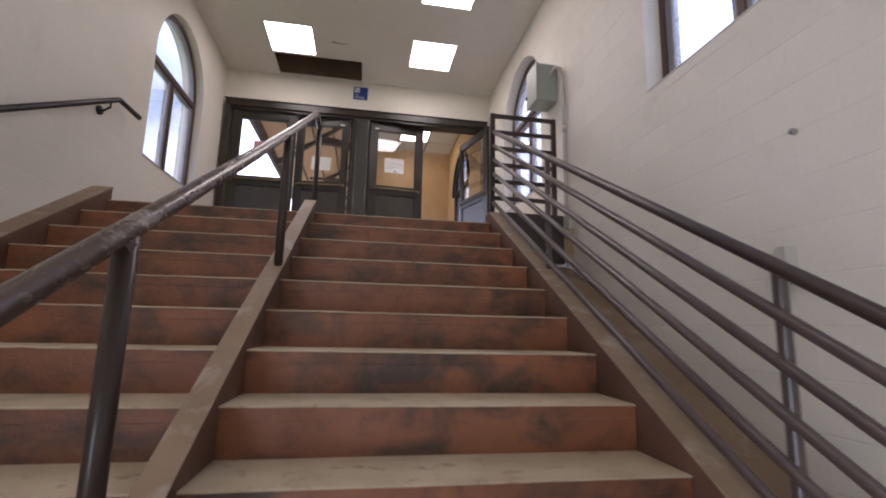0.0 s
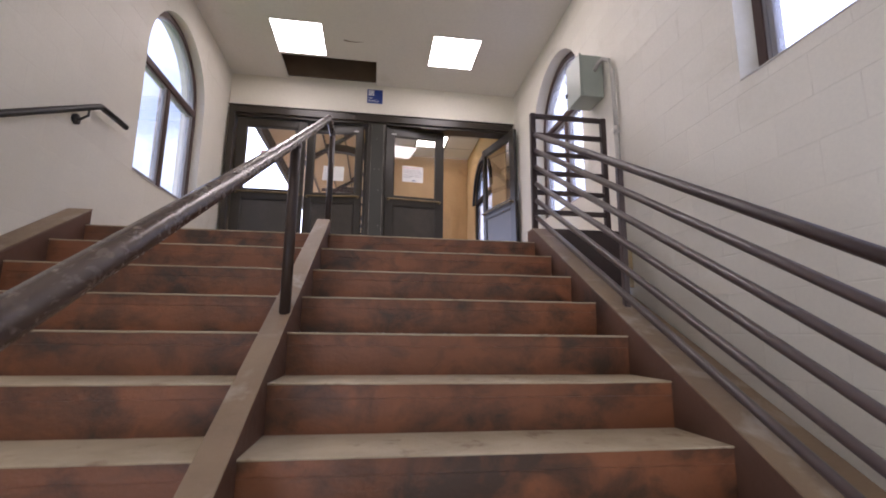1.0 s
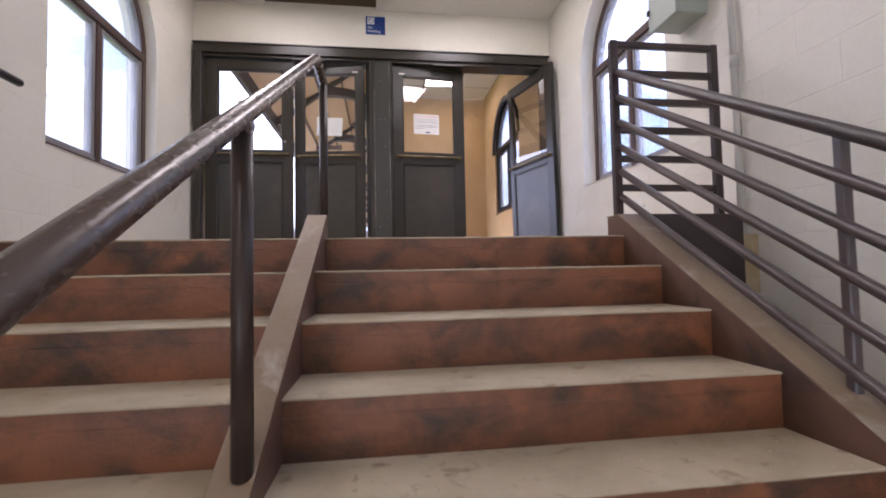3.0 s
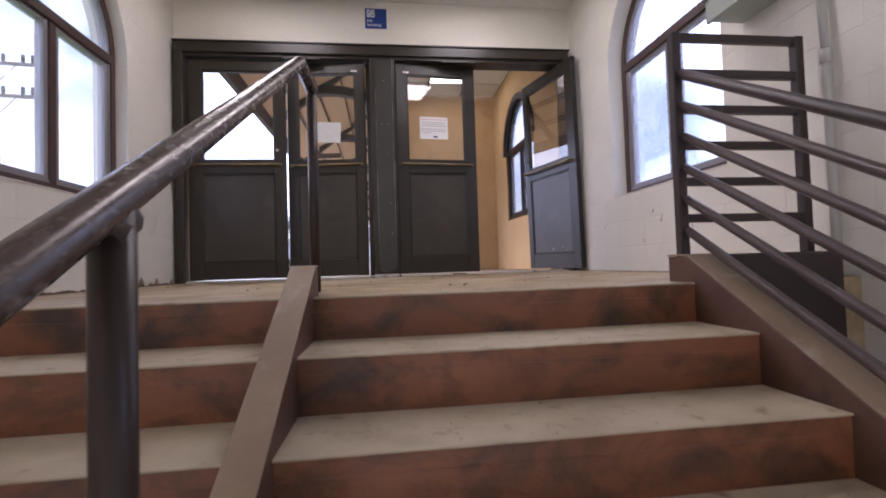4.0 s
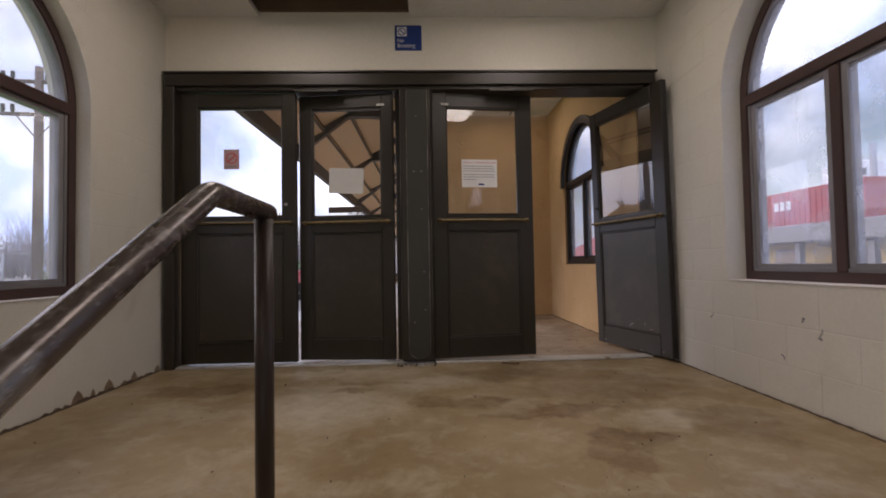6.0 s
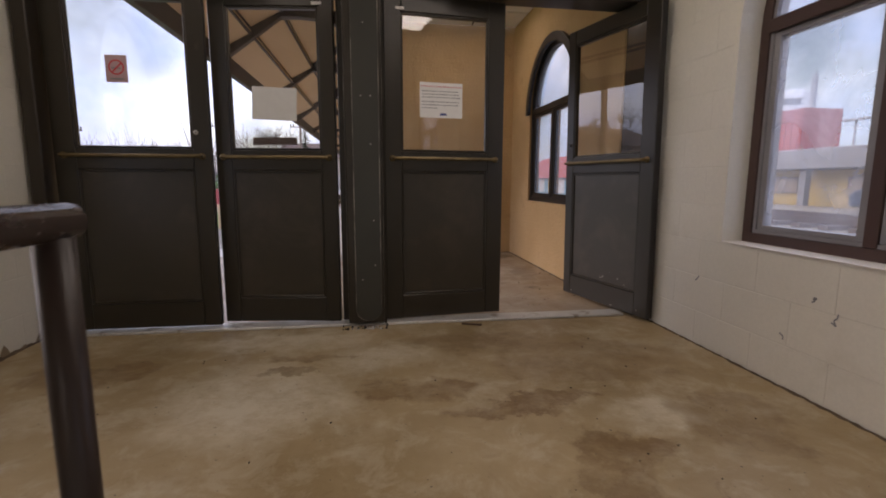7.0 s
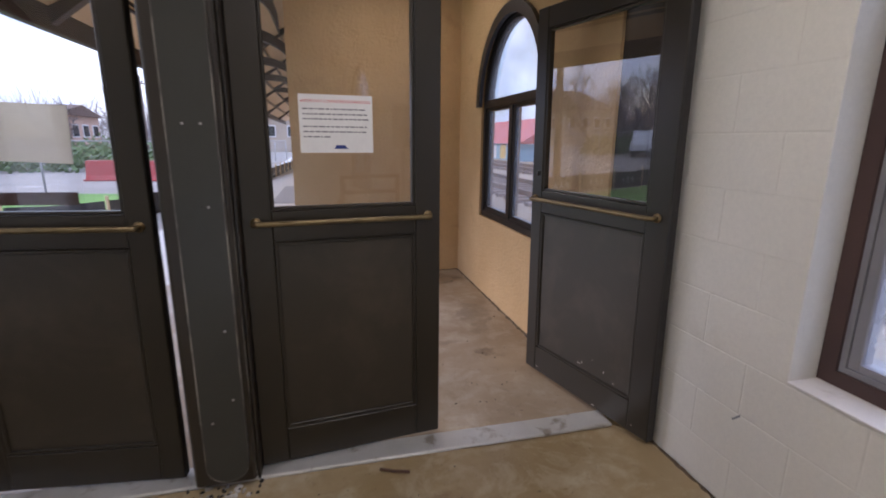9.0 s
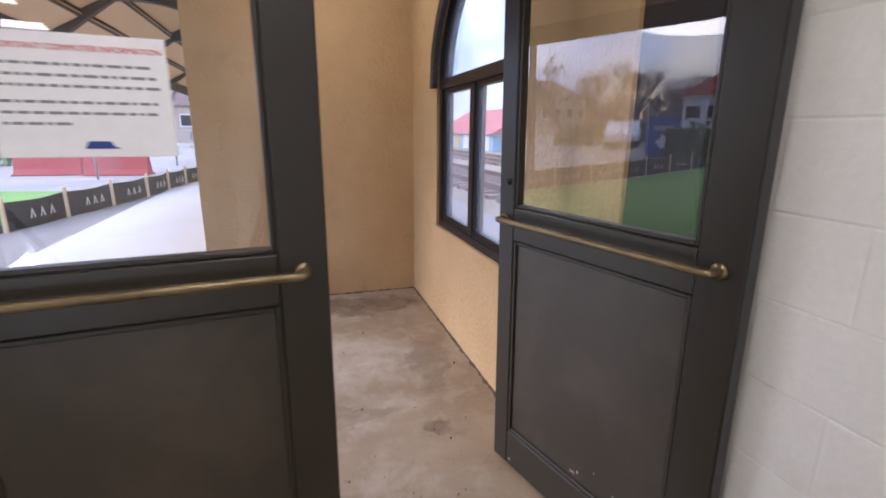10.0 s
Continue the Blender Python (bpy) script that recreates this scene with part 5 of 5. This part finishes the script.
utility_pole(-11.0, 40, 5.5, 5, (5.0,), "far wooden utility pole with one crossarm")

# railway side
tagged(part("track_bed", prism([(4.0, -0.3), (4.6, -0.02), (14.0, -0.02), (14.6, -0.3)], -30, 80, "y"), SAND), "pale ballast under the tracks", "track bed", kind="structure")
for x in (5.2, 6.64, 9.4, 10.84):
    tagged(part("rail_track", box(x - 0.035, x + 0.035, -30, 80, 0.06, 0.2), RUST), "rusty steel railway rail", "rail", group="railway rails")
b = bmesh.new()
for k in range(120):
    for x in (5.92, 10.12):
        box(x - 1.25, x + 1.25, -28 + k * 0.62, -28 + k * 0.62 + 0.22, -0.02, 0.07, bm=b)
tagged(part("sleeper", b, WOODPOLE), "weathered wooden sleepers under the rails", "sleeper", kind="stuff")
tagged(part("platform", box(12.6, 16.9, -30, 80, -0.3, 0.02), SAND), "pale concrete platform across the tracks", "platform", kind="structure")
depot = thing("depot_building", "long yellow depot with a grey flat canopy across the tracks", "building")
part("wall", box(17.6, 21.0, -6, 31, -0.3, 1.42), YELLOW, depot)
part("canopy", box(16.4, 21.2, -6.5, 31.4, 1.43, 2.20, 0.04), ROOF, depot, "grey canopy fascia")
for k in range(11):
    y = -5 + k * 3.5
    part("post", box(16.7, 16.95, y - 0.14, y + 0.14, -0.1, 1.42), ROOF, depot)
    w = part("window", box(17.53, 17.597, y + 0.9, y + 2.4, 0.45, 1.15), SAND, depot)
    part("pane", box(17.50, 17.528, y + 1.0, y + 2.3, 0.52, 1.08), TAN, w)
t = thing("shed", "low blue shed with a red pitched roof by the tracks", "building")
part("wall", box(13.4, 19.4, 34.5, 47.0, -0.3, 1.30), SKYBLUE, t)
part("roof", prism([(13.0, 1.2), (16.4, 3.1), (19.8, 1.2)], 34.0, 47.5, "y"), BRICKRED, t)
for k in range(6):
    w = part("panel", box(13.36, 13.397, 35.2 + k * 2.0, 36.3 + k * 2.0, 0.1, 1.1), YELLOW if k % 2 else WHITE, t)
car(15.0, 13.2, 88, CARPAINT, "dark blue car parked on the platform side")
for i, (y, z) in enumerate(((31.55, -0.36), (43.8, -0.36), (31.55, 2.23), (43.8, 2.23))):
    t = thing("freight_container", "red corrugated freight container stacked behind the depot", "container", pose(23.6, y, z), "red containers")
    part("shell", box(-1.2, 1.2, -6.05, 6.05, 0.0, 2.59, 0.02), BRICKRED, t)
    for k in range(30):
        part("rib", box(-1.235, -1.201, -5.85 + k * 0.4, -5.65 + k * 0.4, 0.15, 2.45), BRICKRED, t)
    if i > 1:
        for k in range(3):
            part("print_bar", box(-1.245, -1.236, -1.2 + k * 0.5, -0.85 + k * 0.5, 1.45, 2.0), WHITE, t, "white printed mark")
tower = thing("water_tower", "white round water tower behind the containers", "water tower", pose(60, 66, -0.2))
prof = [(0.0, 14.3), (2.0, 14.15), (3.35, 13.7), (3.35, 8.0), (3.3, 5.0), (3.25, 2.0), (3.25, 0.0)]
b = bmesh.new()
rings = [[b.verts.new((r * math.cos(a), r * math.sin(a), z)) for a in (2 * math.pi * k / 28 for k in range(28))] for r, z in prof[1:]]
for p, q in zip(rings, rings[1:]):
    for k in range(28):
        b.faces.new((p[k], p[(k + 1) % 28], q[(k + 1) % 28], q[k]))
tip = b.verts.new((0, 0, 14.3))
for k in range(28):
    b.faces.new((tip, rings[0][k], rings[0][(k + 1) % 28]))
bmesh.ops.recalc_face_normals(b, faces=b.faces[:])
smooth(part("tank", b, WHITE, tower))
for k in range(4):
    a = math.pi * (1.16 + 0.07 * k)
    c = Vector((3.38 * math.cos(a), 3.38 * math.sin(a), 11.9))
    e = Vector((-math.sin(a), math.cos(a), 0)) * 0.3
    b = bmesh.new()
    b.faces.new([b.verts.new(v) for v in (c - e, c + e, c + e + Vector((0, 0, 0.9)), c - e + Vector((0, 0, 0.9)))])
    part("print_bar", b, INK, tower, "dark unreadable lettering")
for x, y, h in ((30, 29.3, 5.0), (26, 50, 8)):
    t = thing("lamp_post", "tall steel yard lamp post across the tracks", "lamp post", pose(x, y, -0.2))
    smooth(part("mast", tube([(0, 0, 0), (0, 0, h)], [0.10, 0.06], 8), GALV, t))
    part("lamp_head", box(-0.2, 0.2, -0.9, 0.9, h, h + 0.12, 0.02), GALV, t)

t = thing("steel_mast", "plain grey steel mast beside the containers", "mast", pose(24, 26.6, -0.2))
smooth(part("mast", tube([(0, 0, 0), (0, 0, 7.0)], [0.17, 0.15], 10), GALV, t))

# crumbs and chips on the landing
random.seed(9)
def crumbs(name, n, area, size, material, label):
    b = bmesh.new()
    for _ in range(n):
        x, y = random.uniform(area[0], area[1]), random.uniform(area[2], area[3])
        s = size * random.uniform(0.4, 1.2)
        bmesh.ops.create_icosphere(b, subdivisions=1, radius=s, matrix=pose(x, y, -0.002 + s * 0.3, random.uniform(0, 90), random.uniform(0, 90), random.uniform(0, 360)) @ Matrix.Diagonal((1.3, 1, 0.6, 1)))
    return tagged(part(name, b, material), label, "crumbs", kind="stuff")


crumbs("paint_crumbs", 26, (-0.12, 0.10, 5.90, 5.98), 0.010, DEBRIS, "pale crumbs at the door post's foot")
crumbs("dirt_crumbs", 22, (-0.16, 0.15, 5.91, 5.98), 0.010, SOOT, "dark crumbs at the door post's foot")
for i in range(0, 5):
    y = EDGE1 - (i - 1) * GOING if i else EDGE
    b = bmesh.new()
    for _ in range(110):
        x, v, r = random.uniform(-0.27, 1.12), random.uniform(y + 0.015, y + 0.27), random.uniform(0.0010, 0.0030)
        bmesh.ops.create_icosphere(b, subdivisions=1, radius=r, matrix=pose(x, v, (-DROP1 - (i - 1) * RISE if i else 0.0) + r * 0.3))
    tagged(part("step_grit", b, DEBRIS), "fine pale grit on the worn tread", "grit", kind="stuff")
crumbs("floor_grit", 60, (-1.7, 1.7, 3.6, 5.9), 0.004, SOOT, "scattered dark grit on the landing")
crumbs("porch_grit", 70, (0.2, 1.7, 6.3, 8.8), 0.005, SOOT, "scattered dark grit on the porch floor")
twig = smooth(part("twig", tube([(0.60, 5.93, 0.006), (0.66, 5.90, 0.008), (0.72, 5.885, 0.006)], 0.006, 6), KERB_SIDE))
tagged(twig, "short brown twig lying by the threshold", "twig")

# peeled paint along the left wall's foot
b = bmesh.new()
random.seed(4)
y = 5.0
while y < 5.93:
    w, h = random.uniform(0.03, 0.11), random.uniform(0.015, 0.085)
    pts = [(y, 0.0), (y + w, 0.0), (y + w * 0.8, h * 0.6), (y + w * 0.5, h), (y + w * 0.2, h * 0.55)]
    v = [b.verts.new((-XW + 0.0025, u, z)) for u, z in pts]
    b.faces.new(v)
    y += w + random.uniform(-0.01, 0.06)
tagged(part("bare_patches", b, KERB), "bare patches of peeled paint along the wall's foot", "wear", kind="structure")

# dirt gathered where walls meet the floors
DIRT = surface("dark gathered dirt", (0.13, 0.092, 0.060), (0.065, 0.046, 0.032), 0.9, 6.0, 60, 0.2)


def dirt_line(name, start, run, out, n, z, high, seed):
    """A low ragged ridge of dirt from start along run; out: the direction into the room."""
    rnd = random.Random(seed)
    b = bmesh.new()
    rows = []
    for k in range(n + 1):
        p = Vector((*start, z)) + Vector((*run, 0)) * (k / n)
        h, w = high * rnd.uniform(0.25, 1.0), rnd.uniform(0.006, 0.02)
        rows.append([b.verts.new(v) for v in (p + Vector((0, 0, h)), p + Vector((*out, 0)) * 0.004 + Vector((0, 0, h * 0.8)), p + Vector((*out, 0)) * w)])
    for p, q in zip(rows, rows[1:]):
        for i in (0, 1):
            b.faces.new((p[i], q[i], q[i + 1], p[i + 1]))
    return tagged(part(name, b, DIRT), "ragged line of dirt along the wall's foot", "dirt", kind="stuff")


dirt_line("wall_dirt", (XW - 0.001, 3.43), (0, 2.54), (-1, 0), 90, -0.002, 0.007, 1)
dirt_line("wall_dirt", (-XW + 0.001, 3.40), (0, 2.55), (1, 0), 90, -0.002, 0.020, 2)
dirt_line("porch_dirt", (1.799, 6.25), (0, 2.73), (-1, 0), 90, -0.004, 0.012, 3)
dirt_line("porch_dirt", (0.14, 8.984), (1.66, 0), (0, -1), 60, -0.004, 0.010, 4)

# ---- wall blocks ----
BL, BH, GAP, PROUD = 0.406, 0.2032, 0.0028, 0.0017
block_meshes = {}


def block_mesh(side, w, h):
    key = (side, round(w, 3), round(h, 3))
    if key not in block_meshes:
        c = 0.004
        v, f = [], []
        for x, i in ((0.0, 0.0), (PROUD - 0.0010, 0.0), (PROUD, c)):
            for u, z in ((i, i), (w - i, i), (w - i, h - i), (i, h - i)):
                v.append((-side * x, u, z))
        for r in (0, 4):
            for k in range(4):
                f.append((r + k, r + (k + 1) % 4, r + 4 + (k + 1) % 4, r + 4 + k))
        f.append((8, 9, 10, 11))
        if side > 0:
            f = [q[::-1] for q in f]
        me = bpy.data.meshes.new("block")
        me.from_pydata(v, [], f)
        me.materials.append(BLOCK)
        block_meshes[key] = me
    return block_meshes[key]


def arch_block(side, y0, y1, z0, z1, win):
    """A block cut by an arch: columns from the arch up to the block's top."""
    v, f = [], []
    cols = [(y0 + (y1 - y0) * k / 6) for k in range(7)]
    rows = []
    for y in cols:
        inside = abs(y - win[0]) < win[1]
        lo = max(z0, arch_z(y, win) + 0.003) if inside else z0
        rows.append((y - y0, min(lo, z1) - z0))
    keep = [r for r in rows if r[1] < z1 - z0 - 0.001]
    if len(keep) < 2:
        return None
    for x in (0.0, PROUD):
        for u, lo in keep:
            v += [(-side * x, u, lo), (-side * x, u, z1 - z0)]
    n = 2 * len(keep)
    for k in range(len(keep) - 1):
        a = n + 2 * k
        f.append((a, a + 2, a + 3, a + 1))
        f.append((2 * k, 2 * k + 2, a + 2, a))
        f.append((2 * k + 1, 2 * k + 3, a + 3, a + 1))
    f += [(0, 1, n + 1, n), (n - 2, n - 1, 2 * n - 1, 2 * n - 2)]
    me = bpy.data.meshes.new("block")
    me.from_pydata(v, [], f)
    me.materials.append(BLOCK)
    return me


def lay_blocks(side, wall, wins, y_from, y_to, z_shift, z_top):
    x = side * (XW + (0.0038 if side > 0 else 0.0049))
    made = 0
    k = 0
    z = z_shift - 10 * BH
    while z < z_top:
        za, zb = z + GAP / 2, min(z + BH - GAP / 2, z_top)
        yb2 = y_to + (-0.02 if k % 2 else 0.183)
        while yb2 > y_from:
            y0, y1 = yb2 - BL + GAP / 2, min(yb2 - GAP / 2, y_to)
            yb2 -= BL
            foot = 0.0 if y0 > EDGE else (y1 - EDGE) * SLOPE - (0.75 if side > 0 else 0.05)
            if zb < foot or y1 - y0 < 0.03 or zb - za < 0.03:
                continue
            za2 = za
            if y0 > EDGE and za < 0.001:
                za2 = 0.001
                if zb - za2 < 0.03:
                    continue
            spans, cut = [(y0, y1)], None
            for win in wins:
                yc, half, sill, spring = win
                if zb <= sill or za2 >= spring + half or y1 <= yc - half or y0 >= yc + half:
                    continue
                if za2 < spring:
                    spans = [(p, min(q, yc - half - 0.002)) for p, q in spans] + [(max(p, yc + half + 0.002), q) for p, q in spans]
                    if za2 < sill:
                        low_piece = bpy.data.objects.new("block", block_mesh(side, y1 - y0, sill - 0.003 - za2)) if sill - za2 > 0.03 else None
                        if low_piece:
                            scene.collection.objects.link(low_piece)
                            low_piece.location = (x, y0, za2)
                            low_piece.parent = wall
                            spans = [(p, q) for p, q in spans]
                            trimmed = max(za2, sill)
                            for p, q in spans:
                                if q - p > 0.03 and zb - trimmed > 0.02:
                                    ob = new("block", block_mesh(side, q - p, zb - trimmed))
                                    ob.location = (x, p, trimmed)
                                    ob.parent = wall
                            spans = []
                else:
                    cut = win
            if cut:
                me = arch_block(side, y0, y1, za2, zb, cut)
                if me:
                    ob = new("block", me)
                    ob.location = (x, y0, za2)
                    ob.parent = wall
                continue
            for p, q in spans:
                if q - p > 0.02:
                    ob = new("block", block_mesh(side, q - p, zb - za2))
                    ob.location = (x, p, za2)
                    ob.parent = wall
                    made += 1
        z += BH
        k += 1
    return made


lay_blocks(1, wall_right, WIN_R, 0.3, 6.058, BLOCK_Z, CEILING - 0.002)
lay_blocks(-1, wall_left, WIN_L, 1.2, 6.058, BLOCK_Z, CEILING - 0.002)
